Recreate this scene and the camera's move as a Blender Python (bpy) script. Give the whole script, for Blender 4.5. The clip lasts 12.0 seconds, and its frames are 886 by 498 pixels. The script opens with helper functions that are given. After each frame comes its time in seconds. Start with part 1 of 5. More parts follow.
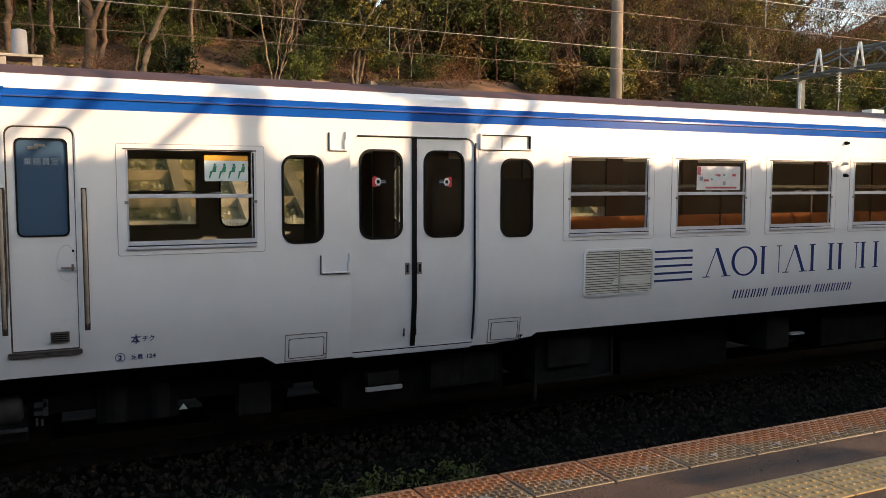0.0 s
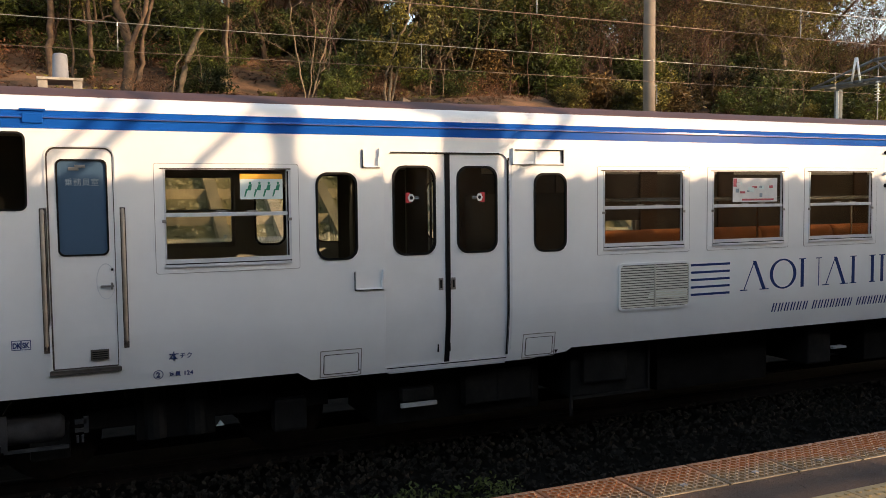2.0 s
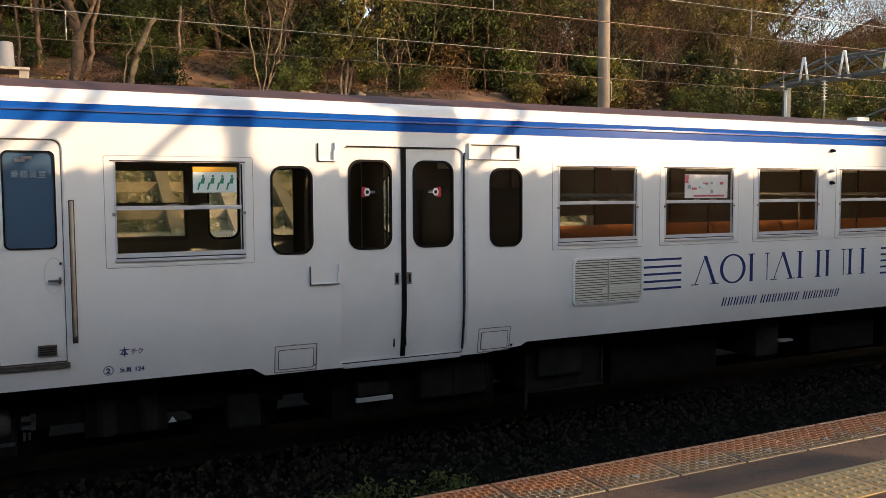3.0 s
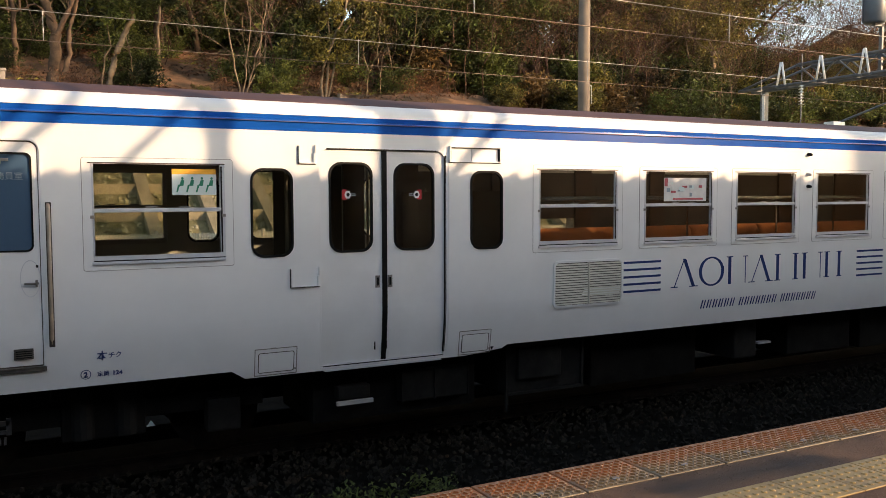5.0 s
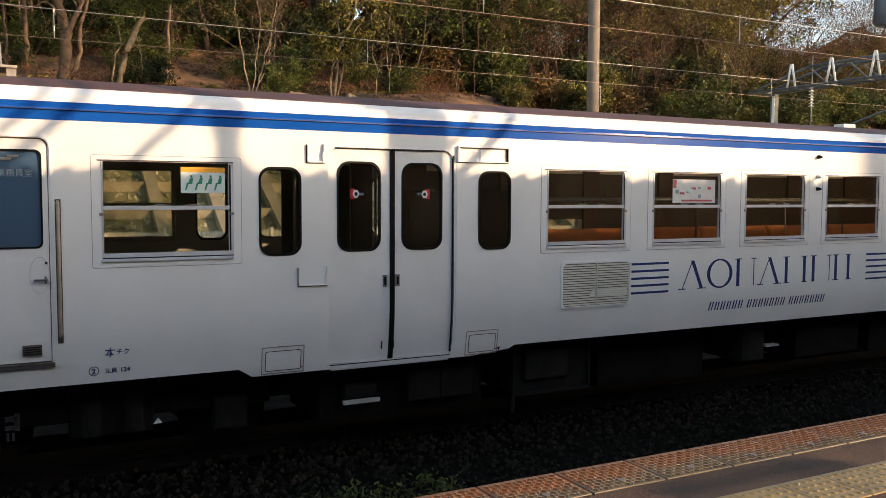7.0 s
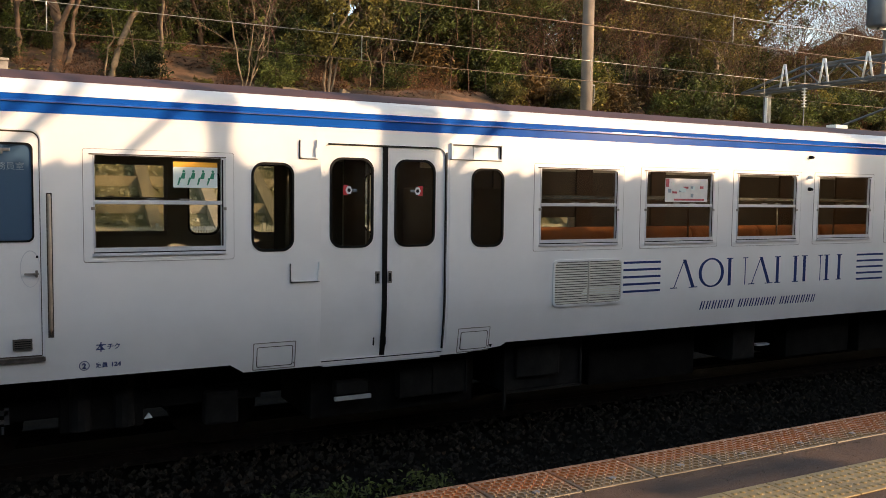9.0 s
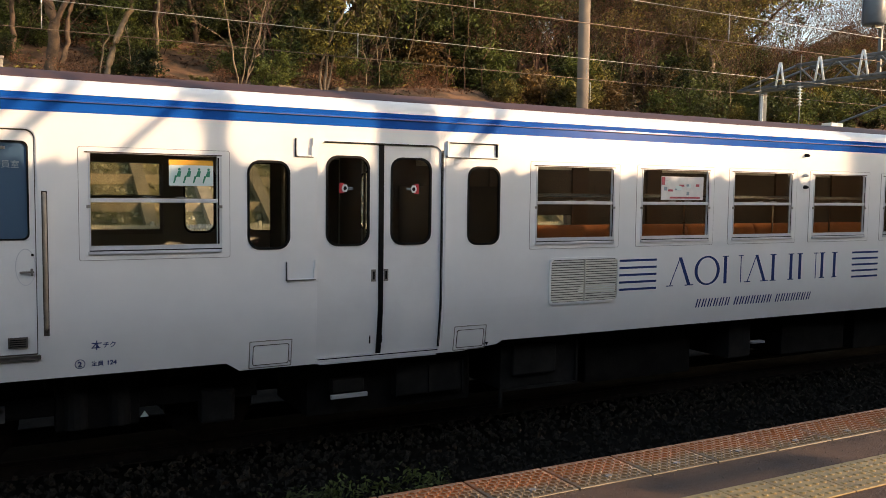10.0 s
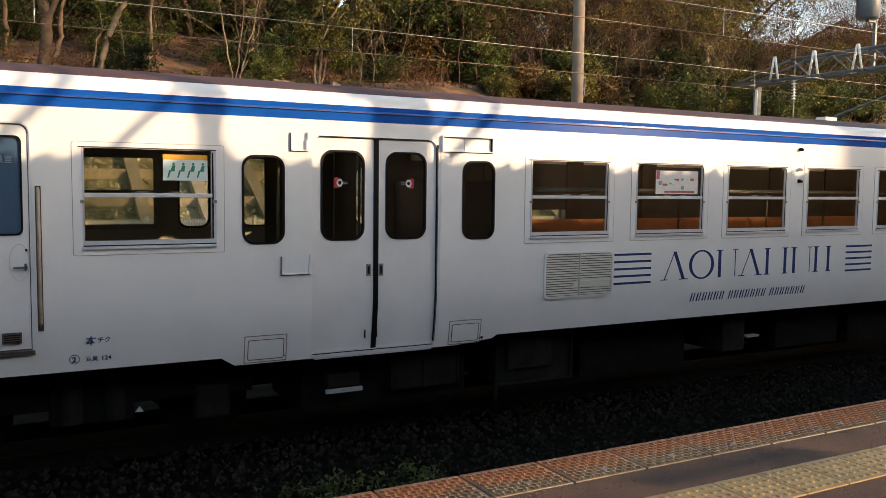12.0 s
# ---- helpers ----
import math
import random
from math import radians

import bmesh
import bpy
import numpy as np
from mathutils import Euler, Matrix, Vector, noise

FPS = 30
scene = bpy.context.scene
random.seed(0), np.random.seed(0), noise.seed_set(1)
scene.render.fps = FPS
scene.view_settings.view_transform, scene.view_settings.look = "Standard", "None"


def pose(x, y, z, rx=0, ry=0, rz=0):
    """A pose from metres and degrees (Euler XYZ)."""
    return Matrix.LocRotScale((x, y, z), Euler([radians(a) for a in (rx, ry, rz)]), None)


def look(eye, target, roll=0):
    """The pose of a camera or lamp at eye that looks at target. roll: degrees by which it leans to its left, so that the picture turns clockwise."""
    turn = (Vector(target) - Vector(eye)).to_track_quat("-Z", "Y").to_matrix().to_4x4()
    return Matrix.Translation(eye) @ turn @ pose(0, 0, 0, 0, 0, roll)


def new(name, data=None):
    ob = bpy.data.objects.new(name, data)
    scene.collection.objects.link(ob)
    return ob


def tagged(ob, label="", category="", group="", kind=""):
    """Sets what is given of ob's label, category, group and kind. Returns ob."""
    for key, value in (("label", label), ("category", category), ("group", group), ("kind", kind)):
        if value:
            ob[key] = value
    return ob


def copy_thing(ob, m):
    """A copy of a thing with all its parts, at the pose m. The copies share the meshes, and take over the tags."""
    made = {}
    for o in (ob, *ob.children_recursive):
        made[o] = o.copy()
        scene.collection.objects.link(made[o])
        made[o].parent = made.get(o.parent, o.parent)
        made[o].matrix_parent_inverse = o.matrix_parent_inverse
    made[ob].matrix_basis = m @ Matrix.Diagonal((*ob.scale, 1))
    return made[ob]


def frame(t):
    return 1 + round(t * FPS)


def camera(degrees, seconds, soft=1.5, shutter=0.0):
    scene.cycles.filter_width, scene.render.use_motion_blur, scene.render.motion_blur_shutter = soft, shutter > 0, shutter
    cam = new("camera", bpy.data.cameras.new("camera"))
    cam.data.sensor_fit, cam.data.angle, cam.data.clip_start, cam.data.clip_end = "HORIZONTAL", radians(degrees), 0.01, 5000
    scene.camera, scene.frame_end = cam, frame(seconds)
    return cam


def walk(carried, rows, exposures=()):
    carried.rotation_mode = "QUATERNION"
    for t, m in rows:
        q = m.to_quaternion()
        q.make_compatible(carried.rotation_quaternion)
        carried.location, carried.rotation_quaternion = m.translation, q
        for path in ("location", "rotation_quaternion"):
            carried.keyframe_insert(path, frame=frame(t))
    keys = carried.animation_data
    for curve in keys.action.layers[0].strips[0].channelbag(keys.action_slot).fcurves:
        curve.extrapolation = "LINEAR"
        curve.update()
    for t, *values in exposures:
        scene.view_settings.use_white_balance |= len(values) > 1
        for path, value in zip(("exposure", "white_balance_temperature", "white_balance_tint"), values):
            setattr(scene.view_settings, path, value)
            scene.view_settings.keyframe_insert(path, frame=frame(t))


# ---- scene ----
cam = camera(55.5, 12.0, soft=0.75)
EYE = (-3.356, -7.501, 2.50)
# seconds, yaw, pitch, roll: hand-held, on one spot
TURNS = [
    (0, -25.972, -4.489, -0.111), (0.5, -24.442, -3.618, -0.491), (1, -23.778, -3.157, -0.615), (1.5, -23.378, -3.125, -0.092),
    (2, -23.735, -3.430, 0.597), (2.5, -25.744, -3.775, 0.600), (3, -26.712, -3.819, 0.269), (3.5, -27.961, -3.882, 0.080),
    (5.5, -28.007, -3.557, 0.189), (6, -27.842, -3.475, 0.219), (6.5, -27.479, -3.402, 0.117), (7, -27.470, -3.646, -0.248),
    (9, -27.942, -3.844, -0.750), (9.5, -28.129, -3.803, -0.734), (10, -28.202, -3.974, -0.739), (10.5, -28.367, -4.099, -0.723),
    (11, -28.403, -4.299, -0.677), (11.5, -28.450, -4.431, -0.644), (12, -28.552, -4.345, -0.673)]
walk(cam, [(t, pose(*EYE, 90 + p, r, y)) for t, y, p, r in TURNS], exposures=[(0, 1.66, 7650, 15), (12, 1.66, 7650, 15)])

# ---- light ----
SUN_AZ, SUN_EL = 42.0, 13.0          # degrees from -y towards +x; height
sun_way = Vector((math.sin(radians(SUN_AZ)) * math.cos(radians(SUN_EL)), -math.cos(radians(SUN_AZ)) * math.cos(radians(SUN_EL)), math.sin(radians(SUN_EL))))
world = bpy.data.worlds.new("sky")
scene.world = world
world.use_nodes = True
wn = world.node_tree.nodes
sky = wn.new("ShaderNodeTexSky")
sky.sky_type, sky.sun_disc = "NISHITA", False
sky.sun_elevation = radians(SUN_EL)
sky.sun_rotation = math.atan2(sun_way.x, sun_way.y)
sky.dust_density = 1.0
wn["Background"].inputs[1].default_value = 0.15
world.node_tree.links.new(sky.outputs[0], wn["Background"].inputs[0])
sun_lamp = new("sun", bpy.data.lights.new("sun", "SUN"))
sun_lamp.data.energy, sun_lamp.data.angle, sun_lamp.data.color = 1.85, radians(0.53), (1.0, 0.775, 0.55)
sun_lamp.matrix_world = look(sun_way * 50, (0, 0, 0))


# ---- materials ----
def mat(name, color, rough=0.6, metal=0.0, vary=0.12, scale=6.0, fine=60.0, bump=0.1, color2=None, coat=0.0, spec=0.5, isl=0.0, rnd=0.0, detail=6.0):
    """Principled paint with two scales of variation: broad stains (on leaves, painted shade) and fine grain."""
    m = bpy.data.materials.new(name)
    m.use_nodes = True
    nt = m.node_tree
    b = nt.nodes["Principled BSDF"]
    b.inputs["Roughness"].default_value = rough
    b.inputs["Metallic"].default_value = metal
    b.inputs["Coat Weight"].default_value = coat
    b.inputs["Specular IOR Level"].default_value = spec
    co = nt.nodes.new("ShaderNodeTexCoord")
    n1, n2 = nt.nodes.new("ShaderNodeTexNoise"), nt.nodes.new("ShaderNodeTexNoise")
    n1.inputs["Scale"].default_value, n1.inputs["Detail"].default_value = scale, detail
    n2.inputs["Scale"].default_value, n2.inputs["Detail"].default_value = fine, 3.0
    geo = nt.nodes.new("ShaderNodeNewGeometry")
    nt.links.new(geo.outputs["Position"], n1.inputs["Vector"])
    nt.links.new(geo.outputs["Position"], n2.inputs["Vector"])
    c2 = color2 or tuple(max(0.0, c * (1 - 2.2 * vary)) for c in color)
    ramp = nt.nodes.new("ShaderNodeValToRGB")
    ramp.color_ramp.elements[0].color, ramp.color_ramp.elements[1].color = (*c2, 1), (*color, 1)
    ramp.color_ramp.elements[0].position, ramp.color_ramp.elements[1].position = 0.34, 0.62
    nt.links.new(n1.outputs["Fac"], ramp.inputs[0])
    hsv = nt.nodes.new("ShaderNodeHueSaturation")
    nt.links.new(ramp.outputs[0], hsv.inputs["Color"])
    mr = nt.nodes.new("ShaderNodeMapRange")
    mr.inputs["To Min"].default_value, mr.inputs["To Max"].default_value = 1 - vary, 1 + vary
    nt.links.new(n2.outputs["Fac"], mr.inputs["Value"])
    last = mr.outputs[0]
    for amount, src in ((isl, geo.outputs["Random Per Island"]), (rnd, None)):
        if amount:
            if src is None:
                src = nt.nodes.new("ShaderNodeObjectInfo").outputs["Random"]
            r2 = nt.nodes.new("ShaderNodeMapRange")
            r2.inputs["To Min"].default_value, r2.inputs["To Max"].default_value = 1 - amount, 1 + amount
            nt.links.new(src, r2.inputs["Value"])
            mul = nt.nodes.new("ShaderNodeMath")
            mul.operation = "MULTIPLY"
            nt.links.new(last, mul.inputs[0]), nt.links.new(r2.outputs[0], mul.inputs[1])
            last = mul.outputs[0]
    nt.links.new(last, hsv.inputs["Value"])
    nt.links.new(hsv.outputs[0], b.inputs["Base Color"])
    if bump:
        bp = nt.nodes.new("ShaderNodeBump")
        bp.inputs["Strength"].default_value, bp.inputs["Distance"].default_value = bump, 0.01
        nt.links.new(n2.outputs["Fac"], bp.inputs["Height"])
        nt.links.new(bp.outputs[0], b.inputs["Normal"])
    return m


def glass_mat(name, tint, wavy=0.0, haze=None):
    """A flat pane: clear with a tint, gloss by Fresnel, slightly uneven."""
    m = bpy.data.materials.new(name)
    m.use_nodes = True
    nt = m.node_tree
    nt.nodes.remove(nt.nodes["Principled BSDF"])
    tr, gl, lw, pw, fr, mx = (nt.nodes.new("ShaderNode" + k) for k in ("BsdfTransparent", "BsdfGlossy", "LayerWeight", "Math", "Math", "MixShader"))
    tr.inputs[0].default_value = (*tint, 1)
    gl.inputs["Roughness"].default_value = 0.02
    lw.inputs["Blend"].default_value = 0.5
    pw.operation, fr.operation = "POWER", "MULTIPLY_ADD"
    pw.inputs[1].default_value, fr.inputs[1].default_value, fr.inputs[2].default_value = 5.0, 0.9, 0.04
    nt.links.new(lw.outputs["Facing"], pw.inputs[0]), nt.links.new(pw.outputs[0], fr.inputs[0])
    nt.links.new(fr.outputs[0], mx.inputs[0]), nt.links.new(tr.outputs[0], mx.inputs[1]), nt.links.new(gl.outputs[0], mx.inputs[2])
    if wavy:
        geo, n, bp = (nt.nodes.new("ShaderNode" + k) for k in ("NewGeometry", "TexNoise", "Bump"))
        n.inputs["Scale"].default_value = 3.0
        bp.inputs["Strength"].default_value, bp.inputs["Distance"].default_value = wavy, 0.01
        nt.links.new(geo.outputs["Position"], n.inputs["Vector"]), nt.links.new(n.outputs["Fac"], bp.inputs["Height"])
        nt.links.new(bp.outputs[0], gl.inputs["Normal"])
    if haze:
        df, m2 = nt.nodes.new("ShaderNodeBsdfDiffuse"), nt.nodes.new("ShaderNodeMixShader")
        df.inputs[0].default_value = (*haze[:3], 1)
        m2.inputs[0].default_value = haze[3]
        nt.links.new(tr.outputs[0], m2.inputs[1]), nt.links.new(df.outputs[0], m2.inputs[2])
        nt.links.new(m2.outputs[0], mx.inputs[1])
    nt.links.new(mx.outputs[0], nt.nodes["Material Output"].inputs[0])
    return m


def leaf_mat(name, c1, c2):
    # c2 paints the wood's shade into the leaves in broad noise patches.
    m = mat(name, c1, 0.55, vary=0.25, scale=0.8, fine=9.0, bump=0.0, color2=c2, isl=0.6, spec=0.35)
    nt = m.node_tree
    b = nt.nodes["Principled BSDF"]
    t, mx = nt.nodes.new("ShaderNodeBsdfTranslucent"), nt.nodes.new("ShaderNodeMixShader")
    nt.links.new(b.inputs["Base Color"].links[0].from_socket, t.inputs[0])
    mx.inputs[0].default_value = 0.15
    nt.links.new(b.outputs[0], mx.inputs[1]), nt.links.new(t.outputs[0], mx.inputs[2])
    nt.links.new(mx.outputs[0], nt.nodes["Material Output"].inputs[0])
    return m


WHITE = mat("white_body_paint", (0.78, 0.78, 0.77), 0.32, vary=0.02, scale=1.3, fine=9, bump=0.02, color2=(0.73, 0.73, 0.72))
DOORW = mat("white_door_paint", (0.76, 0.76, 0.75), 0.35, vary=0.02, scale=2.0, fine=14, bump=0.02, color2=(0.70, 0.70, 0.69))
BLUE = mat("blue_band_paint", (0.003, 0.078, 0.36), 0.14, vary=0.05, scale=2.5, fine=16, bump=0.02, color2=(0.002, 0.066, 0.31), spec=0.10)
LIP = mat("glossy_blue_gutter_paint", (0.003, 0.078, 0.36), 0.08, vary=0.05, scale=3, fine=14, bump=0.03, spec=0.2)
ROOF = mat("brown_roof_paint", (0.105, 0.048, 0.042), 0.65, vary=0.12, scale=1.5, fine=25, bump=0.15)
LETTER = mat("blue_lettering", (0.008, 0.036, 0.15), 0.5, spec=0.2, vary=0.06, scale=8, fine=80, bump=0.0)
NAVY = mat("dark_blue_stencil_and_shade", (0.02, 0.04, 0.15), 0.5, vary=0.05, bump=0.0)
GASKET = mat("black_rubber_and_shade", (0.005, 0.005, 0.0055), 0.6, vary=0.15, fine=90, spec=0.15)
ALU = mat("aluminium_window_frame", (0.62, 0.63, 0.65), 0.38, 0.2, vary=0.06, scale=5, fine=90, bump=0.03)
STEEL = mat("worn_steel", (0.30, 0.28, 0.26), 0.4, 0.8, vary=0.12, scale=9, fine=70)
CHROME = mat("chromed_tube", (0.55, 0.55, 0.55), 0.18, 0.9, vary=0.05, scale=9, fine=60, bump=0.0)
BRASSY = mat("weathered_handrail", (0.42, 0.33, 0.25), 0.45, 0.3, vary=0.12, scale=7, fine=50)
GROOVE = mat("dirty_joint_and_shade", (0.07, 0.05, 0.04), 0.8, vary=0.2, scale=9)
DIRT = mat("grimy_sill", (0.10, 0.085, 0.075), 0.7, vary=0.2, scale=12)
# The deep shade under the car is put into these three near-black colours.
UNDER = mat("underframe_shaded_black", (0.011, 0.0105, 0.010), 0.85, spec=0.08, vary=0.2, scale=5, fine=40)
UNDERG = mat("underframe_shaded_grey", (0.017, 0.0165, 0.016), 0.8, spec=0.12, vary=0.2, scale=5, fine=40)
RUSTY = mat("shaded_rusty_steel", (0.014, 0.010, 0.008), 0.8, 0.0, spec=0.1, vary=0.25, scale=9)
PALEBOX = mat("pale_grey_tank_paint", (0.42, 0.42, 0.43), 0.5, vary=0.12, scale=6)
COWL = mat("grey_cowl_paint", (0.24, 0.24, 0.25), 0.5, vary=0.12, scale=6)
FEET = mat("stained_cream_paint", (0.34, 0.30, 0.25), 0.6, vary=0.15, scale=9)
# Darkened tank grey: its place in shade below the floor is in the colour.
UNDERT = mat("shaded_grey_tank_paint", (0.065, 0.065, 0.068), 0.6, vary=0.2, scale=6, spec=0.2)
LINER = mat("interior_panel", (0.30, 0.27, 0.22), 0.55, vary=0.06, scale=3)
CEIL = mat("interior_ceiling", (0.55, 0.54, 0.50), 0.55, vary=0.04, scale=3)
FLOORM = mat("interior_floor", (0.16, 0.14, 0.12), 0.6, vary=0.1, scale=5)
SEAT = mat("orange_brown_moquette", (0.34, 0.115, 0.036), 0.85, vary=0.12, scale=5, fine=120, bump=0.2)
WOODP = mat("brown_partition", (0.085, 0.042, 0.022), 0.5, vary=0.12, scale=6)
GLASS = glass_mat("window_glass", (0.80, 0.78, 0.70), wavy=0.10)
GLASSD = glass_mat("smoked_door_glass", (0.76, 0.75, 0.68), wavy=0.06)
GLASSB = glass_mat("blue_blind_glass", (0.05, 0.07, 0.09), wavy=0.05, haze=(0.065, 0.125, 0.20, 0.8))
LAMPM = bpy.data.materials.new("lit_tube")
LAMPM.use_nodes = True
LAMPM.node_tree.nodes["Principled BSDF"].inputs["Emission Color"].default_value = (1.0, 0.86, 0.68, 1)
LAMPM.node_tree.nodes["Principled BSDF"].inputs["Emission Strength"].default_value = 2.2
SIGNW = mat("pale_sticker", (0.62, 0.72, 0.70), 0.5, vary=0.03, bump=0)
FAINT = mat("faded_white_print", (0.26, 0.32, 0.36), 0.5, vary=0.1, scale=30, bump=0)
SIGNY = mat("amber_sticker", (0.75, 0.36, 0.03), 0.5, vary=0.04, bump=0)
SIGNG = mat("green_pictogram", (0.01, 0.22, 0.13), 0.5, vary=0.04, bump=0)
RED = mat("red_sticker", (0.55, 0.02, 0.03), 0.5, vary=0.05, bump=0)
PAPER = mat("poster_paper", (0.70, 0.68, 0.66), 0.6, vary=0.05, scale=12, bump=0)
PINK = mat("poster_red_print", (0.60, 0.12, 0.14), 0.6, vary=0.2, scale=25, bump=0)
CONC = mat("concrete_pole", (0.185, 0.145, 0.115), 0.8, vary=0.1, scale=3, fine=40, bump=0.2)
CONCF = mat("weathered_concrete", (0.36, 0.32, 0.25), 0.85, vary=0.16, scale=3, fine=30, bump=0.3)
GALV = mat("galvanised_steel", (0.16, 0.17, 0.18), 0.55, 0.4, vary=0.12, scale=6)
WIREM = mat("bright_wire", (0.30, 0.28, 0.26), 0.4, 0.7, vary=0.08, scale=20)
WIRED = mat("copper_contact_wire", (0.15, 0.105, 0.08), 0.45, 0.6, vary=0.1, scale=20)
PORC = mat("white_insulator", (0.86, 0.85, 0.82), 0.3, vary=0.04, scale=9, bump=0)
FENCEM = mat("white_fence_paint", (0.75, 0.74, 0.70), 0.5, vary=0.06, scale=5)
ASPH = mat("reddish_asphalt", (0.140, 0.078, 0.050), 0.85, vary=0.35, scale=2.2, fine=150, bump=0.9, color2=(0.088, 0.052, 0.037))
EDGE = mat("platform_edge_concrete", (0.22, 0.162, 0.095), 0.42, vary=0.22, scale=5, fine=120, bump=0.3, rnd=0.10, color2=(0.13, 0.096, 0.060))

# Stud tops are paler from wear, and with low sunlight painted in.
STUD = mat("worn_sunlit_stud_tops", (0.40, 0.285, 0.165), 0.30, vary=0.2, scale=8, fine=90, bump=0.1, color2=(0.30, 0.19, 0.10), isl=0.25)


def rust_edge(m):
    """Brown rust washed over the outer half of each edge block, ragged."""
    nt = m.node_tree
    b = nt.nodes["Principled BSDF"]
    old = b.inputs["Base Color"].links[0].from_socket
    co, sep, n, add, rp, mx = (nt.nodes.new("ShaderNode" + k) for k in ("TexCoord", "SeparateXYZ", "TexNoise", "Math", "ValToRGB", "MixRGB"))
    geo = nt.nodes.new("ShaderNodeNewGeometry")
    nt.links.new(co.outputs["Object"], sep.inputs[0])
    n.inputs["Scale"].default_value, n.inputs["Detail"].default_value = 4.0, 7.0
    nt.links.new(geo.outputs["Position"], n.inputs["Vector"])
    add.operation = "MULTIPLY_ADD"
    nt.links.new(n.outputs["Fac"], add.inputs[0])
    add.inputs[1].default_value = 0.52
    nt.links.new(sep.outputs["Y"], add.inputs[2])
    rp.color_ramp.elements[0].position, rp.color_ramp.elements[1].position = 0.0, 0.13
    nt.links.new(add.outputs[0], rp.inputs[0])
    nt.links.new(rp.outputs[0], mx.inputs[0]), nt.links.new(old, mx.inputs[1])
    mx.inputs[2].default_value = (0.34, 0.120, 0.040, 1)
    nt.links.new(mx.outputs[0], b.inputs["Base Color"])


rust_edge(EDGE)
TACT = mat("yellow_tactile_tile", (0.40, 0.275, 0.105), 0.5, vary=0.10, scale=6, fine=120, bump=0.2, rnd=0.08, color2=(0.30, 0.205, 0.085))
PLATW = mat("platform_wall_concrete", (0.22, 0.20, 0.18), 0.85, vary=0.15, scale=2)
# Stone and soil this dark carry the shade beside the railcar in their colour.
BALLAST = mat("shaded_ballast_stone", (0.024, 0.0195, 0.015), 0.9, spec=0.15, vary=0.2, scale=6, fine=50, isl=0.5)
GRADE = mat("shaded_trackbed_soil", (0.012, 0.0105, 0.0085), 0.95, spec=0.05, vary=0.25, scale=5, fine=60, bump=0.6)
SOIL = mat("hillside_leaf_litter", (0.19, 0.098, 0.053), 0.95, vary=0.35, scale=1.6, fine=22, bump=1.0, color2=(0.055, 0.034, 0.019), detail=9)
ROCK = mat("pale_rubble", (0.50, 0.47, 0.38), 0.9, vary=0.25, scale=5, fine=30, isl=0.35, color2=(0.22, 0.22, 0.13))
STONY = mat("stony_slope_soil", (0.24, 0.22, 0.14), 0.95, vary=0.3, scale=3.5, fine=35, bump=1.0, color2=(0.09, 0.10, 0.045), detail=9)
STONE = mat("brown_weathered_stone", (0.20, 0.15, 0.11), 0.9, vary=0.2, scale=5, fine=40, bump=0.5)
BARK = mat("grey_brown_bark", (0.105, 0.064, 0.040), 0.9, vary=0.25, scale=6, fine=40, bump=0.6)
BARKP = mat("pale_bark", (0.19, 0.135, 0.088), 0.85, vary=0.2, scale=6, fine=40, bump=0.4)
TWIG = mat("reddish_twig_bark", (0.095, 0.046, 0.031), 0.9, vary=0.2, scale=6, fine=40, bump=0.3)
# Dark second colours are painted shade, bright first ones the sunlit leaves.
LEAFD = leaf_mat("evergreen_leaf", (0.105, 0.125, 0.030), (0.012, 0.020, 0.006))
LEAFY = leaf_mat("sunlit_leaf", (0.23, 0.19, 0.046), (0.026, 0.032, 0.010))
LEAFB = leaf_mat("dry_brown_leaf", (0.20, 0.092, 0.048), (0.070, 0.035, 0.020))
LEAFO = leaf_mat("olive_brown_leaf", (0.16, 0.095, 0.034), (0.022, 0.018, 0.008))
HOUSEW = mat("house_render", (0.60, 0.54, 0.47), 0.8, vary=0.05, scale=1)
HOUSER = mat("house_roof_tile", (0.13, 0.10, 0.09), 0.7, vary=0.1, scale=2)
# Kept pale so that the unseen walls bounce fill light onto the railcar.
DARKW = mat("unseen_wall_plaster", (0.46, 0.38, 0.29), 0.75, vary=0.15, scale=3)
TANK = mat("grey_blue_enamel", (0.09, 0.11, 0.14), 0.4, vary=0.08, scale=4)
SHEET = mat("folded_roof_sheet", (0.34, 0.35, 0.36), 0.5, 0.3, vary=0.08, scale=3)


# ---- mesh helpers ----
def box(bm, x0, x1, y0, y1, z0, z1, bevel=0.0):
    vs = [bm.verts.new((x, y, z)) for x in (x0, x1) for y in (y0, y1) for z in (z0, z1)]
    fs = [bm.faces.new([vs[i] for i in q]) for q in ((0, 1, 3, 2), (4, 6, 7, 5), (0, 4, 5, 1), (2, 3, 7, 6), (0, 2, 6, 4), (1, 5, 7, 3))]
    if bevel:
        bmesh.ops.bevel(bm, geom=list({e for f in fs for e in f.edges}), offset=bevel, segments=2, affect="EDGES", profile=0.6)


def boxes(*rows, bevel=0.0):
    bm = bmesh.new()
    for r in rows:
        box(bm, *r, bevel=bevel)
    return bm


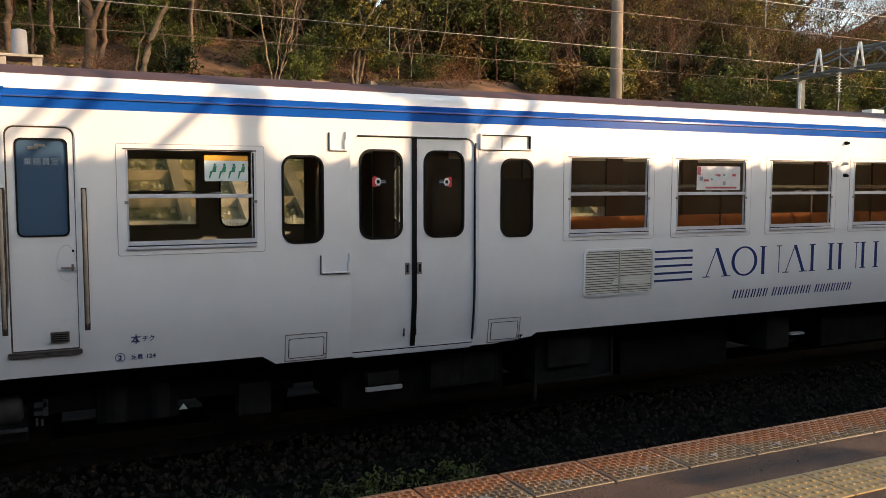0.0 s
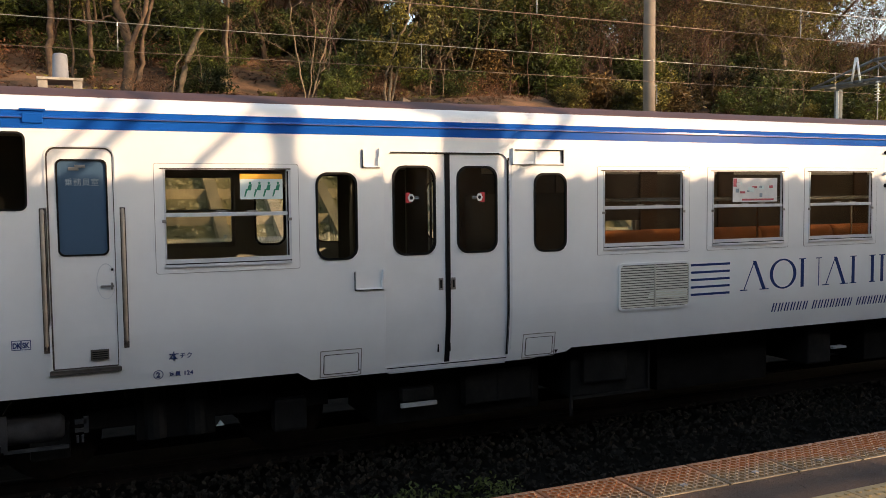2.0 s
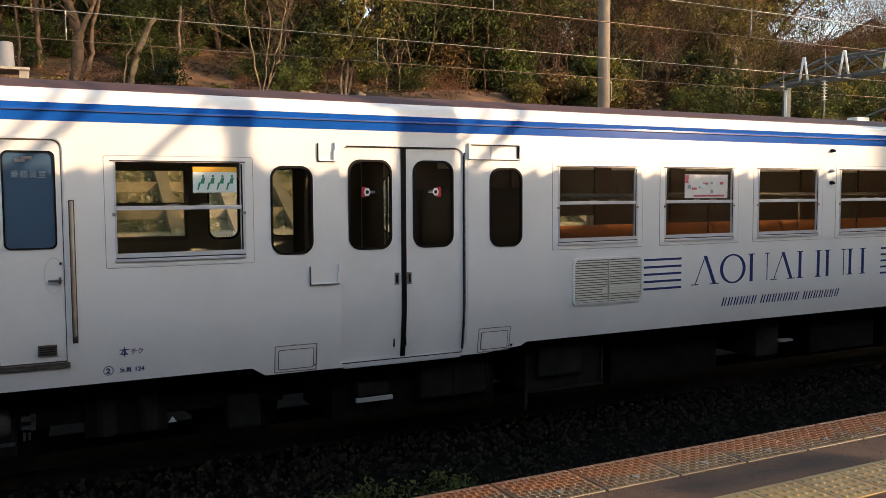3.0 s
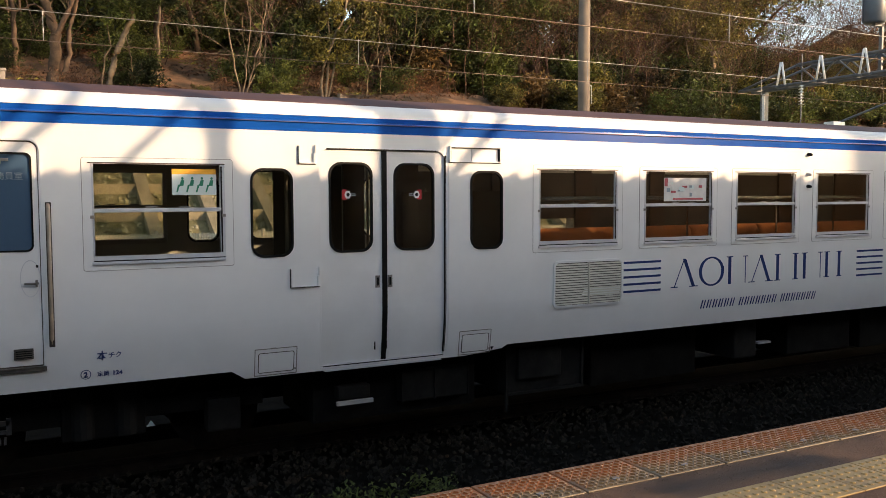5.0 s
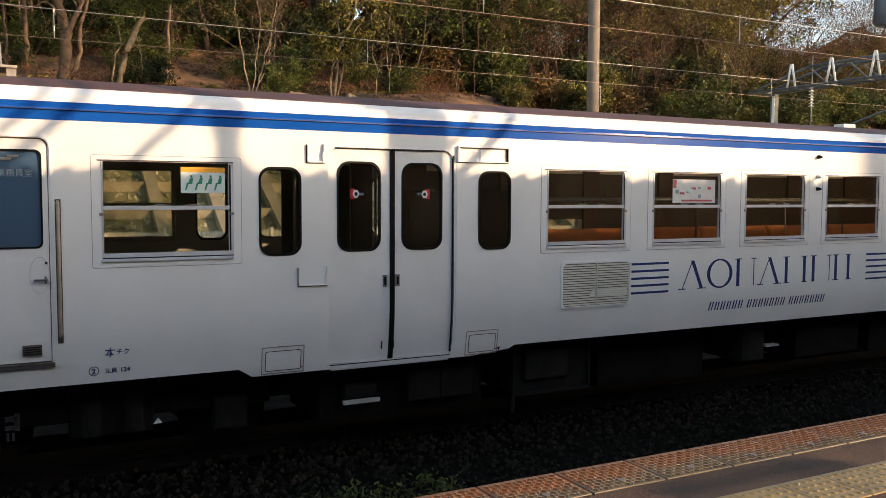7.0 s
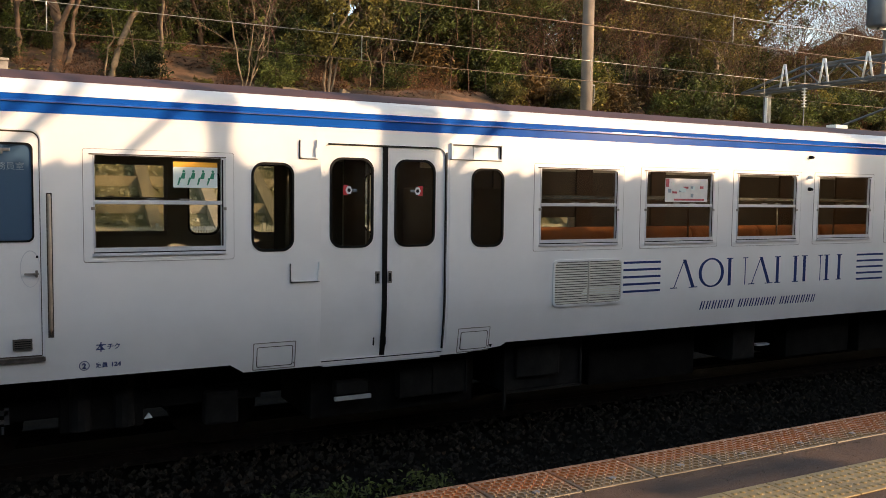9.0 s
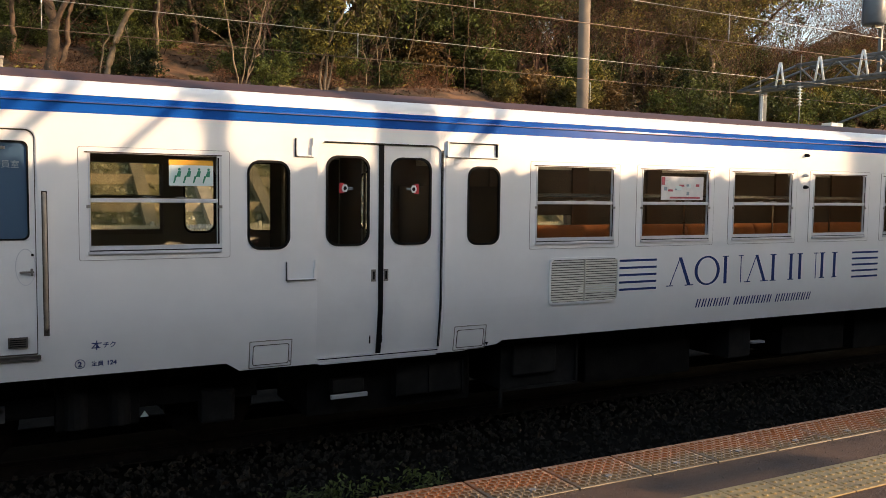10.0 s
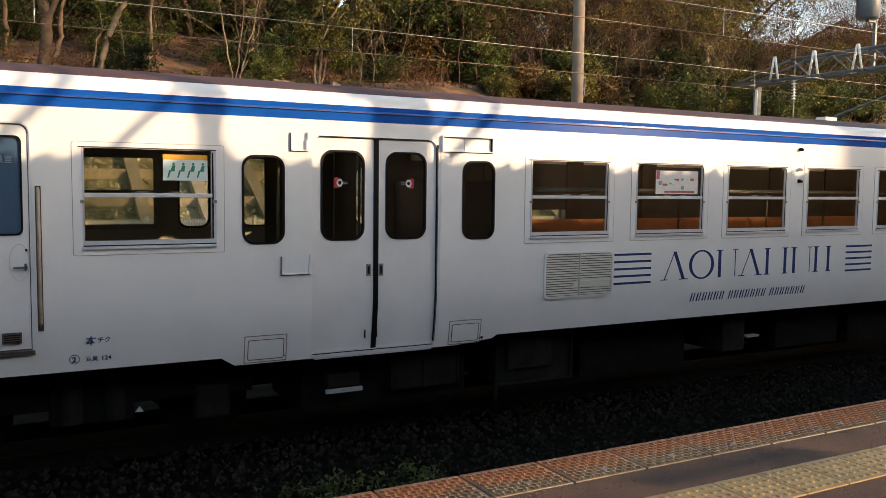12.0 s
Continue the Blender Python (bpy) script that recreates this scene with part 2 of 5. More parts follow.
def tube(bm, pts, radii, n=8, cap=True):
    """A tapered tube through points."""
    rings = []
    pts = [Vector(p) for p in pts]
    for i, p in enumerate(pts):
        d = (pts[min(i + 1, len(pts) - 1)] - pts[max(i - 1, 0)]).normalized()
        u = d.orthogonal().normalized() if abs(d.z) > 0.95 else d.cross(Vector((0, 0, 1))).normalized()
        v = d.cross(u)
        r = radii[i] if hasattr(radii, "__len__") else radii
        rings.append([bm.verts.new(p + (u * math.cos(2 * math.pi * k / n) + v * math.sin(2 * math.pi * k / n)) * r) for k in range(n)])
    for a, b in zip(rings, rings[1:]):
        for k in range(n):
            bm.faces.new((a[k], a[(k + 1) % n], b[(k + 1) % n], b[k]))
    if cap:
        bm.faces.new(rings[0][::-1]), bm.faces.new(rings[-1])


def rrect(x0, x1, z0, z1, r, n=6):
    """Points of a rounded rectangle, counter-clockwise, 4 * (n + 1) of them; r may be a list from the lower left corner round."""
    rs = r if isinstance(r, (list, tuple)) else [r] * 4
    out = []
    for (cx, cz, a0), q in zip(((x0, z0, 180), (x1, z0, 270), (x1, z1, 0), (x0, z1, 90)), rs):
        ox = cx + (q if cx == x0 else -q)
        oz = cz + (q if cz == z0 else -q)
        for k in range(n + 1):
            a = radians(a0 + 90 * k / n)
            out.append((ox + q * math.cos(a), oz + q * math.sin(a)))
    return out


def side_y(z):
    """How far the body side leans in at height z: tumblehome below, upright above."""
    return 0.06 * max(0.0, (1.42 - z) / 0.55) ** 1.6


def ring(bm, outer, inner, y, depth):
    """A flat frame between two outlines with as many points, following the body side, with depth towards +y."""
    lay = []
    for dy in (0.0, depth):
        lay.append([[bm.verts.new((x, y + dy + side_y(z), z)) for x, z in loop] for loop in (outer, inner)])
    n = len(outer)
    for k in range(n):
        j = (k + 1) % n
        (o0, i0), (o1, i1) = lay
        bm.faces.new((o0[k], o0[j], i0[j], i0[k]))
        bm.faces.new((o1[j], o1[k], i1[k], i1[j]))
        bm.faces.new((o0[j], o0[k], o1[k], o1[j]))
        bm.faces.new((i0[k], i0[j], i1[j], i1[k]))


def plate(bm, loop, y, depth=0.004):
    """A plate of that outline on the body side."""
    a = [bm.verts.new((x, y + side_y(z), z)) for x, z in loop]
    b = [bm.verts.new((x, y + depth + side_y(z), z)) for x, z in loop]
    n = len(loop)
    bm.faces.new(a), bm.faces.new(b[::-1])
    for k in range(n):
        bm.faces.new((a[(k + 1) % n], a[k], b[k], b[(k + 1) % n]))


def finish(name, bm, material, smooth=False, turn=True):
    me = bpy.data.meshes.new(name)
    if turn:
        bmesh.ops.recalc_face_normals(bm, faces=bm.faces)
    bm.to_mesh(me)
    bm.free()
    for m in material if isinstance(material, (list, tuple)) else [material]:
        me.materials.append(m)
    if smooth:
        for p in me.polygons:
            p.use_smooth = True
    return me


def part(name, bm, material, parent=None, label="", smooth=False, turn=True):
    """Links a bmesh as one mesh object under a thing or a part."""
    ob = new(name, finish(name, bm, material, smooth, turn))
    ob.parent = parent
    return tagged(ob, label)


def empty(name, at, label, category, group="", kind=""):
    ob = new(name)
    ob.location = at
    ob.empty_display_size = 0.2
    return tagged(ob, label, category, group, kind)


def shared(name, mesh, parent, loc=(0, 0, 0)):
    ob = new(name, mesh)
    ob.parent, ob.location = parent, loc
    return ob


def lettering(name, text, x, y, z, size, material, parent, stretch=1.0, bold=0.0012):
    """Flat writing on the body side, lower left corner at x, z."""
    cu = bpy.data.curves.new(name, "FONT")
    cu.body, cu.size, cu.extrude, cu.offset = text, size, 0.0, bold
    tmp = bpy.data.objects.new(name, cu)
    me = bpy.data.meshes.new_from_object(tmp)
    bpy.data.objects.remove(tmp)
    me.materials.clear()
    me.materials.append(material)
    ob = new(name, me)
    ob.parent = parent
    lean = math.atan2(side_y(z) - side_y(z + size), size)
    ob.matrix_basis = Matrix.LocRotScale((x, y + side_y(z), z), Euler((radians(90) + lean, 0, 0)), (stretch, 1, 1))
    return ob


PZ = 0.92                       # platform height above the rails

# ---- ground, one sheet to the horizon ----
def hill(x, y):
    """Height of the ground: trackbed, a low wall, the framed slope, the wooded hill."""
    if y < 8.62:
        return -0.28
    if y < 8.95:
        return -0.28 + (y - 8.62) / 0.33 * 1.60
    if y < 16:
        h = 1.32 + 0.59 * (y - 8.95)
    elif y < 27:
        h = 5.48 + 0.30 * (y - 16)
    else:
        h = 8.78 + 0.09 * (min(y, 85) - 27)
    rough = min(1.0, max(0.0, (y - 12.5) / 4))
    return h + rough * (0.55 * noise.noise((x * 0.16, y * 0.2, 3.1)) + 0.22 * noise.noise((x * 0.6, y * 0.6, 7.7)) + 0.08 * noise.noise((x * 1.9, y * 1.9, 1.2)))


def spread(a, b, step, reach, grow=1.35):
    """Coordinates at even steps from a to b, then wider and wider as far as reach."""
    mid = [a + step * i for i in range(int(round((b - a) / step)) + 1)]
    lo, hi, s = [], [], step
    while (hi[-1] if hi else b) < b + reach:
        s *= grow
        hi.append((hi[-1] if hi else b) + s)
        lo.append((lo[-1] if lo else a) - s)
    return lo[::-1] + mid + hi


def build_ground():
    xs = spread(-14, 34, 0.5, 900)
    ys = [-900, -300, -100, -40, -11, -3.4, 0, 2, 4, 6, 8, 8.62, 8.7, 8.8, 8.95, 9.3] + [9.8 + 0.45 * i for i in range(60)] + [38, 42, 48, 60, 80, 120, 200, 400, 900]
    verts = [(x, y, hill(x, y)) for y in ys for x in xs]
    w = len(xs)
    faces = [(j * w + i, j * w + i + 1, (j + 1) * w + i + 1, (j + 1) * w + i) for j in range(len(ys) - 1) for i in range(w - 1)]
    me = bpy.data.meshes.new("ground")
    me.from_pydata(verts, [], faces)
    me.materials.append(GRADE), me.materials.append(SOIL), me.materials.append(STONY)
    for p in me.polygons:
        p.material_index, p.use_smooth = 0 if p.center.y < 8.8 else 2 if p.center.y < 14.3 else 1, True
    tagged(new("ground", me), "trackbed with shade in its colour rising into a wooded leaf-covered hillside", "ground", kind="structure")


build_ground()


# ---- the railcar ----
X0, X1 = -4.95, 15.6            # ends of the body
PITCH = 1.47                    # one window bay
WIN = [(-2.645, -1.555)] + [(1.80 + PITCH * i, 2.87 + PITCH * i) for i in range(6)]
WZ0, WZ1 = 1.945, 2.78
NARROW = [(-1.322, -0.932), (0.955, 1.340)]
CAB = (-4.62, -3.688, 2.44, 3.062)
CREW = (-3.545, -3.040, 1.125, 2.945)
DOOR = (-0.668, 0.668, 0.875, 2.950)


def lower_edge(x):
    """Lower edge of the body side, dropped round the passenger door."""
    a, b = 0.912, 0.832
    if -1.383 <= x <= 1.300:
        return b
    if x < -1.383:
        return min(a, b + (-1.383 - x) / 0.125 * (a - b))
    return min(a, b + (x - 1.300) / 0.134 * (a - b))


def side_shell():
    """The body side with its real openings, as columns of faces."""
    holes = [(*CAB, 0.06)] + [(*CREW, [0.01, 0.01, 0.07, 0.07])] + [(a, b, WZ0, WZ1, 0.012) for a, b in WIN] + [(a, b, 1.945, 2.748, 0.115) for a, b in NARROW] + [(*DOOR, [0.02, 0.02, 0.11, 0.11])]
    top = 3.105
    cols = sorted(holes)
    bm = bmesh.new()

    def column(xa, xb, z0f, z1, zs):
        zz = [None] + [z for z in zs if z > 1.0 and z < z1] + [z1]
        prev = None
        for z in zz:
            row = [bm.verts.new((x, side_y(z if z is not None else z0f(x)), z if z is not None else z0f(x))) for x in (xa, xb)]
            if prev:
                bm.faces.new((prev[0], prev[1], row[1], row[0]))
            prev = row

    lev = [1.03 + 0.07 * i for i in range(7)] + [1.7, 2.2, 2.7]
    x = X0
    m = 0.03
    breaks = [-1.508, -1.383, 1.300, 1.434]
    for x0, x1, z0, z1, r in cols:
        stops = [x] + [b for b in breaks if x < b < x0 - m] + [x0 - m]
        for a, b in zip(stops, stops[1:]):
            column(a, b, lower_edge, top, lev)
        lo, hi = max(z0 - m, 0.84), z1 + m
        column(x0 - m, x1 + m, lower_edge, lo, [z for z in lev if z < lo])
        column(x0 - m, x1 + m, lambda q: hi, top, [])
        inner = rrect(x0, x1, z0, z1, r)
        n = len(inner) // 4
        outer = []
        for c in range(4):
            cx, cz = ((x0 - m, lo), (x1 + m, lo), (x1 + m, hi), (x0 - m, hi))[c]
            for k in range(n):
                ix, iz = inner[c * n + k]
                f = k / (n - 1)
                edge_first = (c % 2 == 0)
                if f < 0.5:
                    outer.append((cx, iz + (cz - iz) * (2 * f)) if edge_first else (ix + (cx - ix) * (2 * f), cz))
                elif f == 0.5:
                    outer.append((cx, cz))
                else:
                    outer.append((ix + (cx - ix) * (2 - 2 * f), cz) if edge_first else (cx, iz + (cz - iz) * (2 - 2 * f)))
        vi = [bm.verts.new((a, side_y(b), b)) for a, b in inner]
        vo = [bm.verts.new((a, side_y(b), b)) for a, b in outer]
        for k in range(len(vi)):
            j = (k + 1) % len(vi)
            if k % n == n - 1:      # long edge between corners: cut it so that it follows the lean
                (ax, az), (bx, bz) = inner[k], inner[j]
                (cx, cz), (dx, dz) = outer[k], outer[j]
                steps = 12 if abs(az - bz) > 1 else 1
                pi, po = vi[k], vo[k]
                for s in range(1, steps + 1):
                    f = s / steps
                    ni = vi[j] if s == steps else bm.verts.new((ax + (bx - ax) * f, side_y(az + (bz - az) * f), az + (bz - az) * f))
                    no = vo[j] if s == steps else bm.verts.new((cx + (dx - cx) * f, side_y(cz + (dz - cz) * f), cz + (dz - cz) * f))
                    bm.faces.new((pi, ni, no, po))
                    pi, po = ni, no
            else:
                bm.faces.new((vi[k], vi[j], vo[j], vo[k]))
        x = x1 + m
    column(x, X1, lower_edge, top, lev)
    bmesh.ops.remove_doubles(bm, verts=bm.verts, dist=0.0004)
    bm.normal_update()
    bmesh.ops.reverse_faces(bm, faces=[f for f in bm.faces if f.normal.y > 0])
    return bm


def swept(profile, xa, xb, step=0.0):
    """A profile of (y, z) drawn out along the car."""
    bm = bmesh.new()
    n = max(1, int((xb - xa) / step)) if step else 1
    rows = [[bm.verts.new((xa + (xb - xa) * i / n, y, z)) for y, z in profile] for i in range(n + 1)]
    for a, b in zip(rows, rows[1:]):
        for k in range(len(profile) - 1):
            bm.faces.new((a[k], a[k + 1], b[k + 1], b[k]))
    return bm


railcar = empty("railcar", (0, 0, 0), "white diesel railcar with a blue band, standing at the station", "railcar")
shell = part("body_side", side_shell(), WHITE, railcar, "glossy white body side with window openings", turn=False)
sol = shell.modifiers.new("thickness", "SOLIDIFY")
sol.thickness, sol.offset = 0.045, -1
far = new("body_side", shell.data)
far.parent = railcar
far.matrix_basis = Matrix.Translation((0, 2.9, 0)) @ Matrix.Diagonal((1, -1, 1, 1))
sol = far.modifiers.new("thickness", "SOLIDIFY")
sol.thickness, sol.offset = 0.045, -1


def roof_z(y):
    """Roof curve above the cornice; y from the near side."""
    t = min(y, 2.9 - y)
    return 3.374 + 0.170 * (1 - (1 - (t - 0.115) / 1.335) ** 2.6)


part("blue_band", swept([(0.004, 3.091), (-0.0035, 3.094), (0.0005, 3.174), (0.003, 3.197), (0.0035, 3.238), (0.02, 3.238)], X0, X1, 0.6), BLUE, railcar, "blue painted band with a rain gutter")
part("gutter_lip", swept([(0.0005, 3.174), (-0.0150, 3.178), (-0.0135, 3.190), (-0.010, 3.194), (0.003, 3.196)], X0, X1, 0.3), LIP, railcar, "glossy blue gutter lip")
# Dark strip drawn in as the shadow of the gutter lip.
part("gutter_shadow", swept([(-0.0152, 3.1735), (-0.0165, 3.1750), (-0.0165, 3.1800), (-0.0152, 3.1815)], X0, X1), NAVY, railcar)
part("cornice", swept([(0.006, 3.240), (0.014, 3.275), (0.030, 3.308), (0.058, 3.338), (0.092, 3.361), (0.115, 3.370)], X0, X1, 0.6), WHITE, railcar, smooth=True)
part("far_cornice", swept([(2.896, 3.103), (2.89, 3.24), (2.86, 3.31), (2.80, 3.36), (2.785, 3.372)], X0, X1), WHITE, railcar)
part("roof", swept([(0.108, 3.362), (0.104, 3.372)] + [(0.115 + 2.67 * i / 24, roof_z(0.115 + 2.67 * i / 24)) for i in range(25)], X0, X1, 0.8), ROOF, railcar, "brown painted railcar roof", smooth=True)
for xe in (X0, X1):
    bm = bmesh.new()
    pts = [(0.02, 0.92), (2.88, 0.92), (2.88, 3.2), (2.6, 3.42), (1.45, 3.53), (0.3, 3.40), (0.02, 3.2)]
    bm.faces.new([bm.verts.new((xe, y, z)) for y, z in pts])
    part("end_wall", bm, WHITE, railcar)
part("gutter_spout", boxes((-3.70, -3.55, -0.022, 0.03, 3.135, 3.212), (-3.72, -3.53, -0.020, 0.03, 3.232, 3.250), bevel=0.006), BLUE, railcar)

# inside
part("interior_floor", boxes((X0 + 0.1, X1 - 0.1, 0.06, 2.84, 1.16, 1.24)), FLOORM, railcar)
part("interior_ceiling", boxes((X0 + 0.1, X1 - 0.1, 0.06, 2.84, 3.09, 3.13)), CEIL, railcar)
for k in range(5):
    for yy in (0.95, 1.95):
        part("ceiling_lamp", boxes((3.8 + 1.9 * k, 5.0 + 1.9 * k, yy - 0.04, yy + 0.04, 3.06, 3.098), bevel=0.01), LAMPM, railcar, "lit fluorescent ceiling lamp")


def partition(x, y0, y1, material, z1=3.09):
    part("partition", boxes((x, x + 0.04, y0, y1, 1.24, z1), bevel=0.004), material, railcar)


partition(-2.86, 0.06, 2.84, LINER)
# Black panel added behind the cab window so that the glass looks dark.
part("cab_dark_panel", boxes((X0 + 0.15, -3.60, 0.9, 0.94, 1.3, 3.09)), GASKET, railcar)
for xx in (1.50, 1.62):
    partition(xx, 0.06, 1.0, WOODP, 2.55)
    partition(xx, 1.9, 2.84, WOODP, 2.55)


def long_seat(x0, x1, near):
    """A bench along the side: cushion, reclined back with a rolled top, base box."""
    sy = 1 if near else -1
    yb = 0.10 if near else 2.80
    bm = bmesh.new()
    lo, hi = sorted((yb + sy * 0.22, yb + sy * 0.86))
    box(bm, x0, x1, lo, hi, 1.52, 1.68, bevel=0.03)
    part("seat_cushion", bm, SEAT, railcar, "orange-brown moquette bench cushion")
    top = 1.90 if near else 2.03
    bm = bmesh.new()
    rows = []
    for x in [x0 + (x1 - x0) * k / 12 for k in range(13)]:
        sag = 0.010 * math.sin(11.0 * x)
        rows.append([bm.verts.new((x, yb + sy * d, z)) for d, z in ((0.0, 1.55), (0.66 + sag, 1.62), (0.62 + sag, 1.80), (0.58, top - 0.07), (0.53, top - 0.015 + sag), (0.46, top), (0.38, top - 0.02), (0.0, top - 0.03))])
    for a, b in zip(rows, rows[1:]):
        for k in range(8):
            bm.faces.new((a[k], a[(k + 1) % 8], b[(k + 1) % 8], b[k]))
    bm.faces.new(rows[0]), bm.faces.new(rows[-1][::-1])
    part("seat_back", bm, SEAT, railcar, "orange-brown moquette bench back", smooth=True)
    lo, hi = sorted((yb + sy * 0.10, yb + sy * 0.75))
    part("seat_base", boxes((x0 + 0.03, x1 - 0.03, lo, hi, 1.24, 1.52)), FLOORM, railcar)


for i in range(6):
    for near in (True, False):
        long_seat(1.78 + PITCH * i, 1.78 + PITCH * (i + 1) - 0.02, near)
for xm in (1.95, 4.86, 7.80):
    for yy in (0.95, 2.0):
        bm = bmesh.new()
        tube(bm, [(xm, yy, 1.30), (xm, yy, 2.40), (xm, yy + (0.3 if yy > 1 else -0.3), 2.47)], 0.014, 8)
        part("stanchion", bm, CHROME, railcar, "chrome stanchion at the bench end", smooth=True)
for yy in (0.42, 2.40):
    for dy, zz in ((0.0, 2.47), (0.13 if yy > 1 else -0.13, 2.45)):
        bm = bmesh.new()
        tube(bm, [(1.75, yy + dy, zz), (10.2, yy + dy, zz)], 0.012, 8)
        part("rack_rail", bm, CHROME, railcar, "chrome luggage rack rail", smooth=True)
    for i in range(6):
        xm = 1.60 + PITCH * i + 0.25
        bm = bmesh.new()
        tube(bm, [(xm, yy, 2.47), (xm, yy + (0.4 if yy > 1 else -0.33), 2.42), (xm, yy + (0.4 if yy > 1 else -0.33), 2.60)], 0.010, 6)
        part("rack_bracket", bm, CHROME, railcar, smooth=True)
for xx in (-0.86, 0.86):
    for yy in (0.42, 2.48):
        bm = bmesh.new()
        tube(bm, [(xx, yy, 1.24), (xx, yy, 3.1)], 0.017, 10)
        part("stanchion", bm, STEEL, railcar, smooth=True)


BLIND = mat("drab_window_blind", (0.11, 0.088, 0.072), 0.8, vary=0.1, scale=4)
for i, (a, b) in enumerate(WIN[1:]):
    z0 = 2.15 if i == 1 else 1.93
    part("window_blind", boxes((a - 0.05, b + 0.05, 2.835, 2.842, z0, 2.83)), BLIND, railcar, "drawn dark blind on the far side")
# Dark board added over the far door to block the view through it.
part("window_blind", boxes((-0.28, 0.63, 2.80, 2.815, 1.3, 2.88)), BLIND, railcar)
for a, b in [(0.66, 0.95), (1.345, 1.745), (10.28, 15.4)] + [(b + 0.052, c - 0.052) for (a, b), (c, d) in zip(WIN[1:], WIN[2:])]:
    part("pillar_panel", boxes((a, b, 2.80, 2.838, 1.24, 3.085)), WOODP, railcar, "brown lining panel between the windows")


def sash_window(x0, x1, mirror):
    """A two-sash window: outer flange, inner frame, sill, meeting rail, catches, two panes."""
    w = new("window")
    w.parent = railcar
    if mirror:
        w.matrix_basis = Matrix.Translation((0, 2.9, 0)) @ Matrix.Diagonal((1, -1, 1, 1))
    bm = bmesh.new()
    ring(bm, rrect(x0 - 0.075, x1 + 0.07, 1.885, WZ1 + 0.04, 0.02), rrect(x0 - 0.004, x1 + 0.004, WZ0 - 0.004, WZ1 + 0.004, 0.010), -0.004, 0.006)
    part("flange", bm, WHITE, w)
    bm = bmesh.new()
    ring(bm, rrect(x0 - 0.079, x1 + 0.074, 1.881, WZ1 + 0.044, 0.022), rrect(x0 - 0.075, x1 + 0.070, 1.885, WZ1 + 0.040, 0.02), -0.003, 0.004)
    part("flange_joint", bm, STEEL, w)
    bm = bmesh.new()
    ring(bm, rrect(x0, x1, WZ0, WZ1, 0.012), rrect(x0 + 0.014, x1 - 0.040, WZ0 + 0.058, WZ1 - 0.009, 0.006), -0.008, 0.026)
    part("frame", bm, ALU, w, "bright aluminium frame")
    part("track_groove", boxes((x1 - 0.036, x1 - 0.022, -0.0095, -0.007, WZ0 + 0.06, WZ1 - 0.02)), GASKET, w)
    part("sill", boxes((x0 - 0.01, x1 - 0.002, -0.022, 0.01, WZ0 - 0.014, WZ0 + 0.012), bevel=0.004), ALU, w)
    part("sill_gap", boxes((x0 + 0.002, x1 - 0.002, -0.0105, -0.0085, WZ0 + 0.0125, WZ0 + 0.022)), GASKET, w)
    part("meeting_rail", boxes((x0 + 0.012, x1 - 0.034, -0.014, 0.02, 2.366, 2.400), bevel=0.004), ALU, w)
    # Dark strip in place of the shade along the window head.
    part("head_shadow_strip", boxes((x0 - 0.03, x1 + 0.002, -0.012, 0.0, WZ1 - 0.006, WZ1 + 0.004), bevel=0.002), GROOVE, w)
    for xx in (x0 - 0.018, x1 - 0.030):
        part("catch", boxes((xx, xx + 0.034, -0.018, -0.003, 2.318, 2.344), bevel=0.003), STEEL, w)
    bm = boxes((x0 + 0.01, x1 - 0.033, 0.026, 0.030, 2.395, WZ1 - 0.006))
    part("pane", bm, GLASS, w).visible_shadow = False
    bm = boxes((x0 + 0.01, x1 - 0.033, 0.012, 0.016, WZ0 + 0.026, 2.37))
    part("pane", bm, GLASS, w).visible_shadow = False
    for xx in (x0 + 0.42, x1 - 0.40):
        part("lift_handle", boxes((xx, xx + 0.10, -0.012, 0.004, 2.402, 2.416), bevel=0.003), STEEL, w)
    return w


def round_window(x0, x1, z0, z1, parent, y=0.0, r=0.115, glass=GLASSD, g=0.016):
    w = new("window")
    w.parent = parent
    bm = bmesh.new()
    ring(bm, rrect(x0 - 0.004, x1 + 0.004, z0 - 0.004, z1 + 0.004, r), rrect(x0 + g, x1 - g, z0 + g, z1 - g, r - 0.7 * g), y - 0.008, 0.03)
    part("gasket", bm, GASKET, w, "black rubber gasket")
    bm = bmesh.new()
    plate(bm, rrect(x0 + g * 0.75, x1 - g * 0.75, z0 + g * 0.75, z1 - g * 0.75, r - 0.6 * g), y + 0.008)
    part("pane", bm, glass, w).visible_shadow = False
    return w


